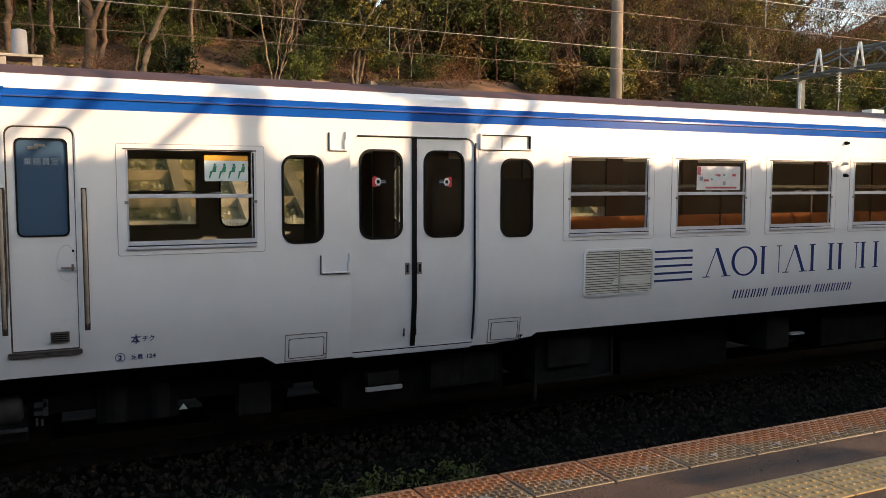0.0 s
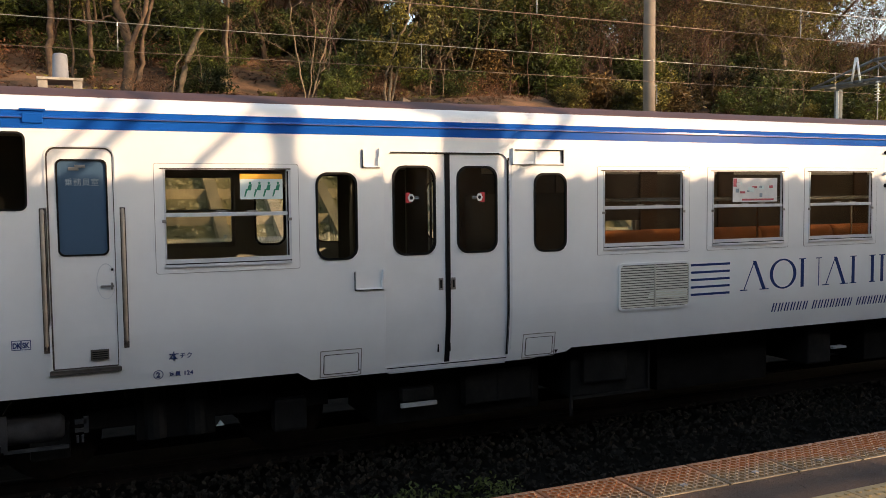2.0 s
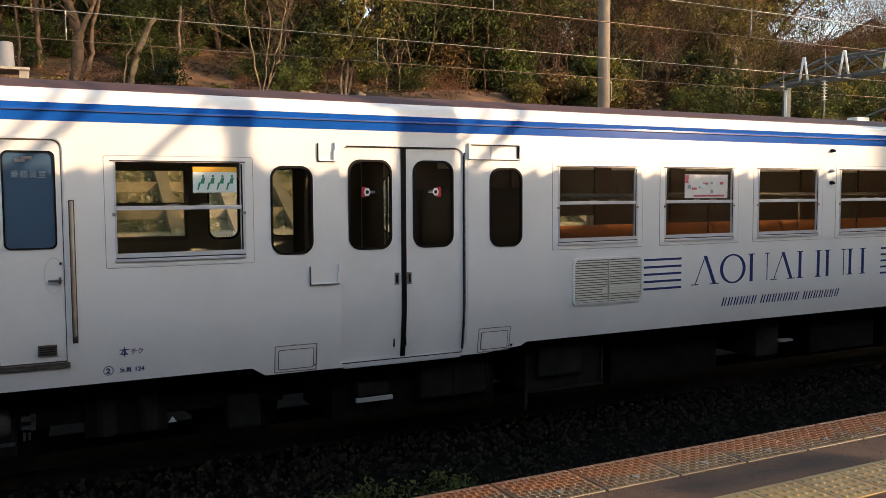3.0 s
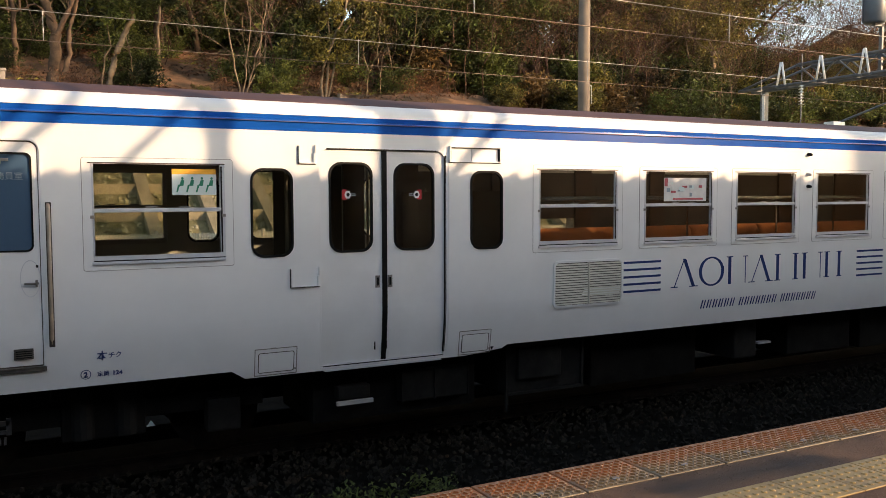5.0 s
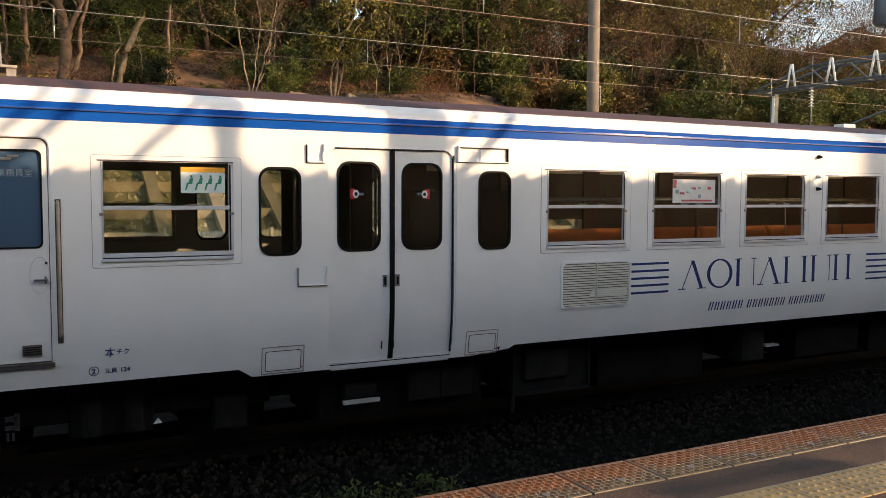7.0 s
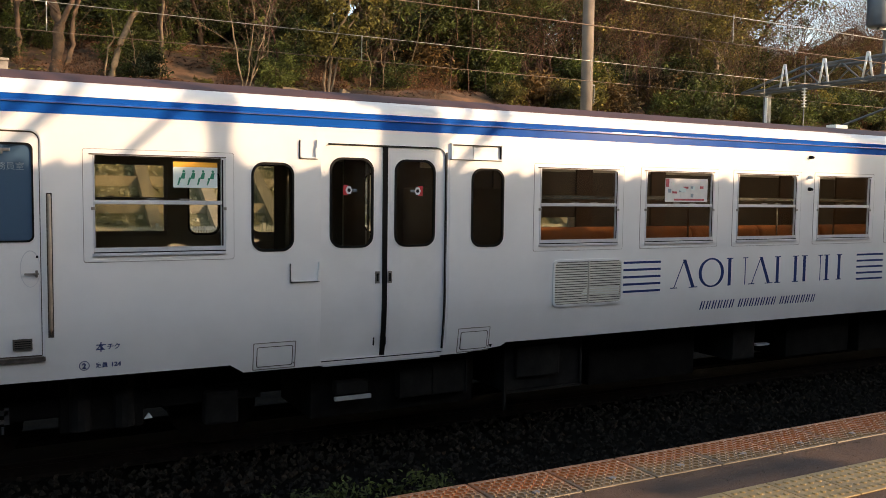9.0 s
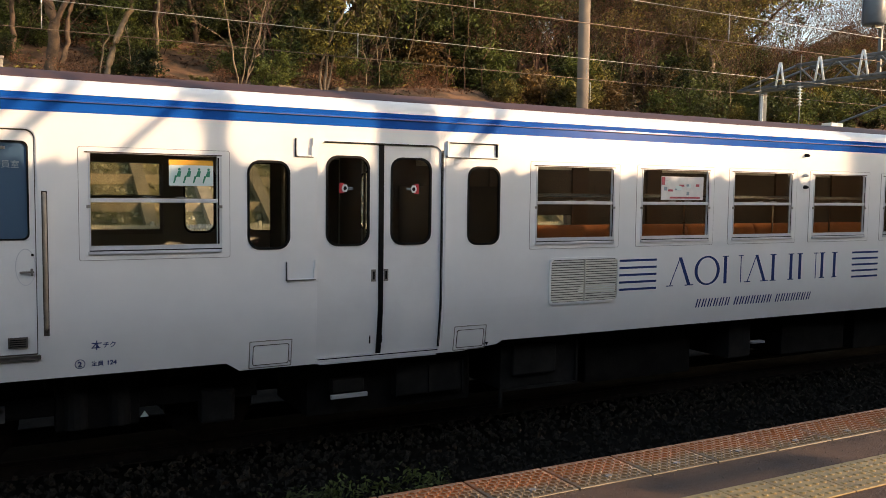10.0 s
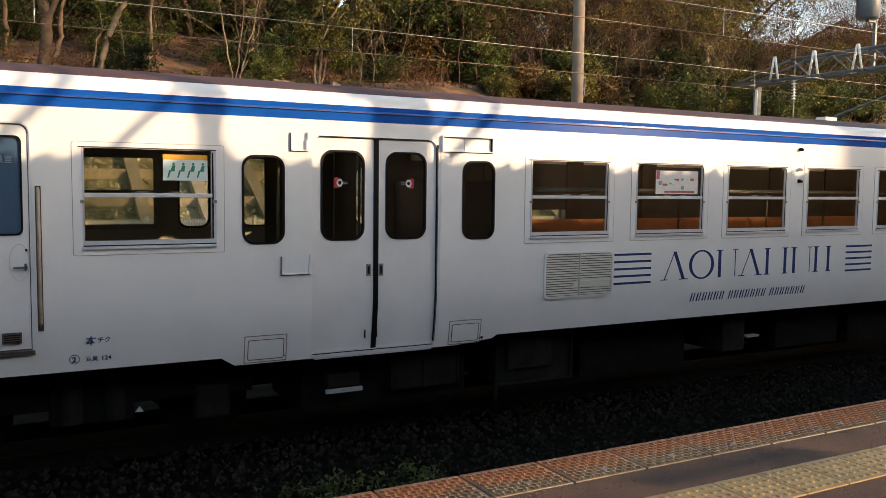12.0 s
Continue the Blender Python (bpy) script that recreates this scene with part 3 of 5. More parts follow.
def leaf_door(x0, x1, mirror=False):
    """One leaf of the sliding door, leaning in at the foot like the body, with a round-cornered window and recessed pulls."""
    d = new("door")
    d.parent = railcar
    if mirror:
        d.matrix_basis = Matrix.Translation((0, 2.9, 0)) @ Matrix.Diagonal((1, -1, 1, 1))
    left = x0 < 0
    wx = (-0.570, -0.130) if left else (0.100, 0.542)
    wz = (1.962, 2.815)
    bm = bmesh.new()
    y = 0.022
    rr = [0.01, 0.01, 0.01, 0.09] if left else [0.01, 0.01, 0.09, 0.01]
    inner, outer = rrect(*wx, *wz, 0.12), rrect(x0, x1, 1.90, 2.93, rr)
    ring(bm, outer, inner, y, 0.03)
    zz = [0.885 + (1.90 - 0.885) * i / 14 for i in range(15)]
    prev = None
    for z in zz:
        row = [bm.verts.new((x, y + dy + side_y(z), z)) for x, dy in ((x0, 0), (x1, 0), (x1, 0.03), (x0, 0.03))]
        if prev:
            for k in range(4):
                bm.faces.new((prev[k], prev[(k + 1) % 4], row[(k + 1) % 4], row[k]))
        else:
            bm.faces.new(row)
        prev = row
    part("leaf", bm, DOORW, d, "white painted sliding door leaf")
    w = round_window(*wx, *wz, d, y, 0.12)
    hx = -0.103 if left else 0.030
    part("pull_recess", boxes((hx, hx + 0.048, y - 0.006, y + 0.01, 1.605, 1.724), bevel=0.004), STEEL, d)
    part("pull_slot", boxes((hx + 0.013, hx + 0.036, y - 0.008, y, 1.625, 1.704), bevel=0.003), GASKET, d)
    hx = -0.108 if left else 0.018
    part("kick_slot", boxes((hx, hx + 0.012, y + 0.024, y + 0.045, 0.99, 1.07), bevel=0.003), GASKET, d)
    if not mirror:
        sx = -0.385 if left else 0.355
        bm = bmesh.new()
        s = -1 if left else 1
        plate(bm, rrect(sx + (-0.052 if left else 0.004), sx + (-0.004 if left else 0.052), 2.462, 2.560, 0.008), y + 0.0035)
        part("warning_sticker", bm, RED, d, "red warning sticker")
        bm = bmesh.new()
        plate(bm, [(sx - s * 0.004 + 0.034 * math.cos(radians(a)), 2.510 + 0.042 * math.sin(radians(a))) for a in range(0, 360, 60)], y + 0.001)
        part("sticker_sign", bm, PAPER, d)
        bm = bmesh.new()
        plate(bm, [(sx - s * 0.006 + 0.018 * math.cos(radians(a)), 2.510 + 0.020 * math.sin(radians(a))) for a in range(0, 360, 60)], y - 0.001)
        part("sticker_print", bm, GASKET, d)
        for zz in (2.498, 2.514):
            part("sticker_text", boxes((min(sx - s * 0.036, sx - s * 0.085), max(sx - s * 0.036, sx - s * 0.085), y + 0.002, y + 0.006, zz, zz + 0.008)), FAINT, d)
    return d


for a, b in WIN:
    sash_window(a, b, False)
    sash_window(a, b, True)
for a, b in NARROW:
    round_window(a, b, 1.945, 2.748, railcar)
    w = new("window")
    w.parent = railcar
    w.matrix_basis = Matrix.Translation((0, 2.9, 0)) @ Matrix.Diagonal((1, -1, 1, 1))
    bm = bmesh.new()
    ring(bm, rrect(a, b, 1.945, 2.748, 0.115), rrect(a + 0.026, b - 0.026, 1.973, 2.72, 0.095), -0.008, 0.03)
    part("gasket", bm, GASKET, w)
for mir in (False, True):
    leaf_door(-0.662, -0.026, mir)
    leaf_door(0.018, 0.662, mir)
# the rubber seam between the leaves and the frame round the door
bm = bmesh.new()
prev = None
for z in [0.885 + 2.05 * i / 30 for i in range(31)]:
    row = [bm.verts.new((x, y + side_y(z), z)) for x, y in ((-0.030, 0.008), (0.020, 0.008), (0.020, 0.05), (-0.030, 0.05))]
    if prev:
        for k in range(4):
            bm.faces.new((prev[k], prev[(k + 1) % 4], row[(k + 1) % 4], row[k]))
    prev = row
part("door_seam", bm, GASKET, railcar, "black rubber door edge")
bm = bmesh.new()
o, i = rrect(-0.675, 0.675, 0.86, 2.957, [0.02, 0.02, 0.115, 0.115]), rrect(-0.664, 0.660, 0.88, 2.943, [0.02, 0.02, 0.105, 0.105])
# upright runs are cut finely so that they follow the lean
def fine(loop, k=14):
    out = []
    for p, q in zip(loop, loop[1:] + loop[:1]):
        s = k if abs(p[1] - q[1]) > 0.5 else 1
        out += [(p[0] + (q[0] - p[0]) * j / s, p[1] + (q[1] - p[1]) * j / s) for j in range(s)]
    return out
ring(bm, fine(o), fine(i), -0.001, 0.02)
part("door_surround", bm, WHITE, railcar)
part("door_head_gap", boxes((-0.600, 0.560, -0.004, 0.012, 2.938, 2.9465)), GASKET, railcar)
bm = bmesh.new()
ring(bm, fine(rrect(0.652, 0.668, 0.905, 2.90, 0.003)), fine(rrect(0.658, 0.662, 0.915, 2.89, 0.001)), -0.005, 0.02)
part("door_side_gap", bm, GASKET, railcar)
bm = bmesh.new()
ring(bm, fine(rrect(0.690, 0.700, 0.95, 2.90, 0.002)), fine(rrect(0.692, 0.698, 0.952, 2.898, 0.001)), -0.004, 0.004)
part("door_trim", bm, WHITE, railcar)
part("door_sill", boxes((-0.66, 0.66, 0.056, 0.12, 0.846, 0.866), bevel=0.003), DOORW, railcar)
part("door_sill_gap", boxes((-0.64, 0.655, 0.054, 0.10, 0.8665, 0.8755)), GASKET, railcar)
part("door_step", boxes((-0.62, 0.64, 0.058, 0.12, 0.818, 0.834), bevel=0.003), ALU, railcar)

# crew door: frame, leaf, window with a blue blind, handle, handrails in slots, vent
cd = new("crew_door")
cd.parent = railcar
tagged(cd, "narrow white crew door with a blue blind")
bm = bmesh.new()
ring(bm, fine(rrect(-3.560, -3.018, 1.118, 2.962, [0.005, 0.005, 0.09, 0.09])), fine(rrect(-3.548, -3.030, 1.122, 2.948, [0.005, 0.005, 0.08, 0.08])), -0.010, 0.014)
part("frame", bm, DOORW, cd)
bm = bmesh.new()
ring(bm, fine(rrect(-3.546, -3.032, 1.122, 2.947, [0.005, 0.005, 0.075, 0.075])), fine(rrect(-3.533, -3.045, 1.134, 2.936, [0.005, 0.005, 0.070, 0.070])), 0.004, 0.02)
part("joint", bm, GROOVE, cd, "rust-stained door joint")
bm = bmesh.new()
ring(bm, rrect(-3.532, -3.046, 1.98, 2.935, [0.004, 0.004, 0.064, 0.064]), rrect(-3.470, -3.090, 2.063, 2.848, 0.05), 0.010, 0.03)
prev = None
for z in [1.135 + 0.845 * k / 10 for k in range(11)]:
    row = [bm.verts.new((x, 0.010 + dy + side_y(z), z)) for x, dy in ((-3.532, 0), (-3.046, 0), (-3.046, 0.03), (-3.532, 0.03))]
    if prev:
        for k in range(4):
            bm.faces.new((prev[k], prev[(k + 1) % 4], row[(k + 1) % 4], row[k]))
    prev = row
part("leaf", bm, DOORW, cd)
w = round_window(-3.470, -3.090, 2.063, 2.848, cd, 0.010, 0.05, GLASSB, 0.010)
lettering("window_writing", "\u4e57\u52d9\u54e1\u5ba4", -3.412, 0.0125, 2.640, 0.066, FAINT, w, 1.0, 0.0)
bm = bmesh.new()
ring(bm, [(-3.12 + 0.075 * math.cos(2 * math.pi * k / 30) - 0.0, 1.842 + 0.150 * math.sin(2 * math.pi * k / 30)) for k in range(30)], [(-3.12 + 0.069 * math.cos(2 * math.pi * k / 30), 1.842 + 0.143 * math.sin(2 * math.pi * k / 30)) for k in range(30)], 0.0060, 0.004)
part("handle_rim", bm, ALU, cd)
bm = bmesh.new()
plate(bm, [(-3.052, 1.70)] + [(-3.052 - 0.135 * math.cos(radians(a)), 1.842 + 0.142 * math.sin(radians(a))) for a in range(-88, 89, 11)] + [(-3.052, 1.984)], 0.0065)
part("handle_plate", bm, DOORW, cd, "grey recessed handle plate")
part("handle", boxes((-3.165, -3.06, -0.030, -0.018, 1.795, 1.812), (-3.085, -3.066, -0.03, 0.01, 1.775, 1.832), bevel=0.004), STEEL, cd)
part("keyhole", boxes((-3.078, -3.060, -0.006, 0.01, 1.93, 1.95), bevel=0.004), GASKET, cd)
part("blind_clip", boxes((-3.33, -3.25, 0.010, 0.020, 2.782, 2.806), (-3.38, -3.30, 0.012, 0.020, 2.760, 2.786), bevel=0.003), STEEL, cd)
part("vent", boxes((-3.258, -3.115, 0.0, 0.04, 1.190, 1.276), bevel=0.003), DIRT, cd)
for k in range(4):
    part("vent_slat", boxes((-3.245, -3.128, -0.004, 0.004 + side_y(1.2), 1.202 + 0.017 * k, 1.210 + 0.017 * k)), GASKET, cd)
part("step_plate", boxes((-3.57, -3.02, 0.0, 0.08, 1.085, 1.122), (-3.56, -3.03, -0.012, 0.06, 1.118, 1.126), bevel=0.003), DIRT, cd)
for xa in (-3.605, -2.998):
    bm = bmesh.new()
    ring(bm, fine(rrect(xa - 0.012, xa + 0.056, 1.262, 2.468, 0.008)), fine(rrect(xa, xa + 0.044, 1.275, 2.455, 0.004)), -0.010, 0.02)
    part("slot_frame", bm, WHITE, cd)
    part("slot", boxes((xa, xa + 0.044, -0.002, 0.012, 1.35, 2.455), (xa, xa + 0.044, 0.000, 0.03, 1.275, 1.35)), GROOVE, cd)
    bm = bmesh.new()
    tube(bm, [(xa + 0.022, 0.005, 2.44), (xa + 0.022, -0.018, 2.40), (xa + 0.022, -0.018, 1.34), (xa + 0.022, 0.012, 1.30)], 0.015, 10)
    part("handrail", bm, BRASSY, cd, "weathered steel handrail", smooth=True)
# cab side window
round_window(*CAB[:2], CAB[2], CAB[3], railcar, 0.0, 0.06, GLASSD, 0.012)


# fittings on the side
def route_bracket(x0, x1, z0, z1):
    """A U-shaped holder for a board, with a hook at one end."""
    bm = boxes((x0, x1, -0.026, 0.004, z0, z0 + 0.012), (x0, x0 + 0.016, -0.026, 0.004, z0, z1), (x1 - 0.02, x1, -0.030, 0.004, z0, z0 + 0.10), (x1 - 0.008, x1 + 0.004, -0.030, 0.004, z0 + 0.09, z1 + 0.01), bevel=0.002)
    part("board_bracket", bm, WHITE, railcar)
    # Black strips paint the bracket's own shade on the body side.
    part("bracket_shade", boxes((x0 - 0.004, x1 + 0.004, -0.012, -0.001, z0 - 0.007, z0 - 0.001), (x0 - 0.006, x0 - 0.001, -0.012, -0.001, z0, z1)), GASKET, railcar)


route_bracket(-0.874, -0.709, 2.797, 2.962)
route_bracket(-0.963, -0.686, 1.655, 1.825)
part("board_frame", boxes((0.700, 1.309, -0.030, 0.004, 2.835, 2.847), (0.700, 1.309, -0.030, 0.004, 2.984, 2.996), (0.700, 0.716, -0.034, 0.004, 2.835, 2.996), (1.293, 1.309, -0.034, 0.004, 2.835, 2.996), (0.965, 0.972, -0.012, 0.004, 2.847, 2.984), bevel=0.002), WHITE, railcar, "white side board frame")
part("board_frame_rubber", boxes((0.718, 0.724, -0.020, 0.002, 2.847, 2.984), (0.716, 1.293, -0.020, 0.002, 2.9775, 2.9838), (1.284, 1.2925, -0.022, 0.002, 2.85, 2.975), (0.70, 1.309, -0.010, 0.002, 2.829, 2.8345)), GASKET, railcar)


def hatch(x0, x1):
    bm = bmesh.new()
    ring(bm, rrect(x0, x1, 0.842, 1.100, 0.008), rrect(x0 + 0.008, x1 - 0.008, 0.850, 1.092, 0.006), -0.0025, 0.006)
    part("hatch_seam", bm, STEEL, railcar)
    bm = bmesh.new()
    ring(bm, rrect(x0 + 0.034, x1 - 0.028, 0.868, 1.060, 0.02), rrect(x0 + 0.040, x1 - 0.034, 0.874, 1.054, 0.016), -0.004, 0.006)
    part("hatch_lid_joint", bm, GROOVE, railcar)
    bm = bmesh.new()
    plate(bm, rrect(x0 + 0.042, x1 - 0.036, 0.876, 1.052, 0.015), -0.006, 0.006)
    part("hatch_lid", bm, WHITE, railcar)
    part("hatch_latch", boxes((x0 + 0.15, x0 + 0.20, side_y(1.1) - 0.008, side_y(1.1), 1.095, 1.104), (x1 - 0.03, x1 - 0.018, side_y(1.0) - 0.008, side_y(1.0), 0.885, 0.90)), STEEL, railcar)


hatch(-1.303, -0.898)
hatch(0.835, 1.222)
bm = bmesh.new()
plate(bm, [(1.243, 0.868), (1.222, 0.905), (1.264, 0.905)][::-1], -0.004)
part("jacking_mark", bm, GASKET, railcar)

# louvred vent
lv = new("louvre")
lv.parent = railcar
tagged(lv, "cream louvred air vent in the body side")
bm = bmesh.new()
ring(bm, rrect(1.985, 2.955, 1.262, 1.782, 0.06), rrect(2.010, 2.930, 1.287, 1.757, 0.045), -0.020, 0.022)
part("frame", bm, WHITE, lv)
bm = bmesh.new()
plate(bm, fine(rrect(2.0, 2.94, 1.28, 1.765, 0.045)), -0.004, 0.003)
part("backing", bm, DIRT, lv)
LOUV = mat("cream_louvre", (0.56, 0.53, 0.46), 0.5, vary=0.05, scale=5)
slat = bmesh.new()
a = [slat.verts.new(p) for p in ((0, -0.019, 0), (0.448, -0.019, 0), (0.448, -0.008, 0.0165), (0, -0.008, 0.0165), (0, -0.005, 0.0165), (0.448, -0.005, 0.0165))]
slat.faces.new(a[:4]), slat.faces.new((a[3], a[2], a[5], a[4]))
slat = finish("slat", slat, LOUV)
for k in range(17):
    z = 1.295 + 0.0272 * k
    for xx in (2.012, 2.480):
        shared("slat", slat, lv, (xx, side_y(z) - 0.001, z))
part("mullion", boxes((2.462, 2.478, -0.021, 0.004, 1.285, 1.76), bevel=0.002), LOUV, lv)

# blue bars and the name as plain shapes
for xa, n in ((2.968, 5), (7.052, 5)):
    for k in range(n):
        z = 1.388 + 0.0835 * k
        part("blue_bar", boxes((xa, xa + 0.562, -0.0015 + side_y(z), 0.002 + side_y(z), z - 0.012, z + 0.014)), LETTER, railcar)


def strokes(x, z, w, h, kind):
    """A plain mark in place of one letter of the name: uprights, slanted bars, an oval."""
    thick, thin, y = 0.052, 0.014, -0.0015

    def bar(xa, za, xb, zb, t):
        bm = bmesh.new()
        plate(bm, [(xa - t / 2, za), (xa + t / 2, za), (xb + t / 2, zb), (xb - t / 2, zb)], y, 0.0012)
        part("name_mark", bm, LETTER, railcar)

    def foot(xc, zc, s=0.055):
        bm = bmesh.new()
        plate(bm, [(xc - s, zc - 0.005), (xc + s, zc - 0.005), (xc + s, zc + 0.006), (xc - s, zc + 0.006)], y - 0.0004, 0.0012)
        part("name_mark", bm, LETTER, railcar)

    if kind == "peak":
        bar(x + 0.05, z, x + w * 0.5, z + h, thin)
        bar(x + w * 0.86, z, x + w * 0.5, z + h, thick)
        foot(x + 0.05, z + 0.005), foot(x + w * 0.86, z + 0.005, 0.07)
    elif kind == "oval":
        n = 40
        o = [(x + w / 2 + w / 2 * math.cos(2 * math.pi * k / n), z + h / 2 + (h / 2 + 0.008) * math.sin(2 * math.pi * k / n)) for k in range(n)]
        i = [(x + w / 2 + (w / 2 - 0.05) * math.cos(2 * math.pi * k / n), z + h / 2 + (h / 2 - 0.012) * math.sin(2 * math.pi * k / n)) for k in range(n)]
        bm = bmesh.new()
        ring(bm, o, i, y, 0.0012)
        part("name_mark", bm, LETTER, railcar)
    elif kind == "pair":
        bar(x + 0.05, z, x + 0.05, z + h, thick), bar(x + w - 0.04, z, x + w - 0.04, z + h, thin)
        foot(x + 0.05, z + h - 0.005), foot(x + w - 0.04, z + h - 0.005, 0.045)
    else:
        bar(x + 0.06, z, x + 0.06, z + h, thick)
        foot(x + 0.06, z + h - 0.005), foot(x + 0.06, z + 0.005)


for x, w, kind in ((3.69, 0.42, "peak"), (4.135, 0.42, "oval"), (4.60, 0.36, "pair"), (4.985, 0.42, "peak"), (5.44, 0.30, "single"), (5.775, 0.14, "single"), (5.955, 0.40, "pair"), (6.38, 0.26, "single"), (6.63, 0.22, "single")):
    strokes(x, 1.396, w, 0.342, kind)
xx = 4.185
for word in (6, 7, 7):
    for k in range(word):
        bm = bmesh.new()
        z = 1.115
        plate(bm, [(xx, z), (xx + 0.020, z), (xx + 0.045, z + 0.105), (xx + 0.025, z + 0.105)], -0.002, 0.0012)
        plate(bm, [(xx + 0.045, z), (xx + 0.062, z), (xx + 0.087, z + 0.105), (xx + 0.070, z + 0.105)], -0.002, 0.0012)
        part("small_mark", bm, LETTER, railcar)
        xx += 0.0985
    xx += 0.058

# stencilled writing near the cab
bm = bmesh.new()
for k, (x, z) in enumerate(((-3.840, 1.318), (-3.768, 1.318))):
    ring(bm, rrect(x, x + 0.069, z, z + 0.080, 0.002), rrect(x + 0.005, x + 0.064, z + 0.005, z + 0.075, 0.001), -0.002, 0.002)
part("stencil_box", bm, NAVY, railcar)
lettering("stencil", "DK", -3.833, -0.002, 1.336, 0.060, NAVY, railcar, 0.72, 0.0025)
lettering("stencil", "SK", -3.761, -0.002, 1.336, 0.060, NAVY, railcar, 0.72, 0.0025)
lettering("stencil", "\u672c", -2.643, -0.003, 1.135, 0.088, NAVY, railcar)
lettering("stencil", "\u30c1\u30af", -2.553, -0.003, 1.148, 0.055, NAVY, railcar)
lettering("stencil", "\u5b9a\u54e1", -2.640, -0.003, 0.994, 0.048, NAVY, railcar)
lettering("stencil", "124", -2.522, -0.003, 0.994, 0.052, NAVY, railcar, 1.05, 0.002)
bm = bmesh.new()
ring(bm, [(-2.728 + 0.041 * math.cos(2 * math.pi * k / 30), 1.015 + 0.041 * math.sin(2 * math.pi * k / 30)) for k in range(30)], [(-2.728 + 0.035 * math.cos(2 * math.pi * k / 30), 1.015 + 0.035 * math.sin(2 * math.pi * k / 30)) for k in range(30)], -0.002, 0.002)
part("stencil_ring", bm, NAVY, railcar)
lettering("stencil", "2", -2.746, -0.003, 0.992, 0.064, NAVY, railcar, 1.0, 0.003)

# stickers and posters inside the glass
part("priority_sticker", boxes((-2.000, -1.622, 0.020, 0.024, 2.512, 2.690)), SIGNW, railcar, "pale priority seat sticker with green figures")
part("sticker_band", boxes((-2.000, -1.622, 0.020, 0.024, 2.691, 2.735)), SIGNY, railcar, "amber sticker heading")
for k in range(4):
    x = -1.962 + 0.083 * k
    bm = bmesh.new()
    plate(bm, [(x + 0.05 + 0.011 * math.cos(radians(a)), 2.655 + 0.012 * math.sin(radians(a))) for a in range(0, 360, 40)], 0.017, 0.002)
    plate(bm, [(x + 0.022, 2.59), (x + 0.058, 2.59), (x + 0.066, 2.642), (x + 0.040, 2.642)], 0.017, 0.002)
    plate(bm, [(x - 0.004, 2.535), (x + 0.008, 2.535), (x + 0.030, 2.60), (x + 0.012, 2.60)], 0.0165, 0.002)
    part("pictogram", bm, SIGNG, railcar)
part("poster", boxes((3.585, 4.255, 0.021, 0.024, 2.425, 2.700)), PAPER, railcar, "pale printed poster behind the window")
part("poster_print", boxes((3.59, 3.64, 0.018, 0.020, 2.60, 2.695), (3.72, 4.20, 0.018, 0.020, 2.44, 2.462)), PINK, railcar, "red print on the poster")
prng = random.Random(12)
for k in range(16):
    px, pz = prng.uniform(3.62, 4.14), prng.uniform(2.47, 2.64)
    part("poster_picture", boxes((px, px + prng.uniform(0.03, 0.10), 0.0185 - 0.0002 * k, 0.0205 - 0.0002 * k, pz, pz + prng.uniform(0.02, 0.05))), (PINK, FAINT, SIGNW, PAPER)[k % 4], railcar)

# marker lamps
for z, m in ((3.017, GASKET), (2.760, ALU), (2.605, GASKET)):
    bm = bmesh.new()
    tube(bm, [(6.03, 0.004, z), (6.03, -0.025, z), (6.03, -0.060, z - 0.005)], [0.025, 0.023, 0.014], 14)
    part("marker_lamp", bm, m, railcar, smooth=True)

# roof ventilator near the cab
rv = new("ventilator")
rv.parent = railcar
tagged(rv, "grey roof ventilator on white feet")
yc = 1.15
xc = -3.415
z0 = 3.555
bm = bmesh.new()
tube(bm, [(xc, yc, z0 + 0.078), (xc, yc, z0 + 0.09), (xc, yc, z0 + 0.30), (xc, yc, z0 + 0.318), (xc, yc, z0 + 0.325)], [0.095, 0.072, 0.064, 0.056, 0.03], 20)
part("cowl", bm, COWL, rv, smooth=True)
part("tray", boxes((xc - 0.20, xc + 0.19, yc - 0.2, yc + 0.2, z0 + 0.055, z0 + 0.080), bevel=0.006), FEET, rv)
for a, b in ((-0.19, -0.11), (0.10, 0.18)):
    part("foot", boxes((xc + a, xc + b, yc - 0.18, yc - 0.08, z0 - 0.07, z0 + 0.06), bevel=0.006), FEET, rv)

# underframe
# Long dark board added to stop daylight coming under the car from behind.
part("far_light_block", boxes((X0 + 0.2, X1 - 0.2, 2.55, 2.70, 0.02, 0.90)), UNDER, railcar)
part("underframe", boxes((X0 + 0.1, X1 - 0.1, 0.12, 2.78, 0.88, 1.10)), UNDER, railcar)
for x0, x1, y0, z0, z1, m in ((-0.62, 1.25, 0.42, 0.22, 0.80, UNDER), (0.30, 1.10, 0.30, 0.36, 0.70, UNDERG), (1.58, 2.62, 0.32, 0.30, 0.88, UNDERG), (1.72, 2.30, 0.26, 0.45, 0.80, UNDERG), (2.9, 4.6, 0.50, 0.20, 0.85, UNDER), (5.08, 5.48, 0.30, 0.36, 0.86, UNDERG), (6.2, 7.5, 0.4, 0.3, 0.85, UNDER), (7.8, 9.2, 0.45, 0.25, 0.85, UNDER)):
    part("equipment_box", boxes((x0, x1, y0, y0 + 1.0, z0, z1), bevel=0.02), m, railcar, "equipment box under the floor with shade in its colour")
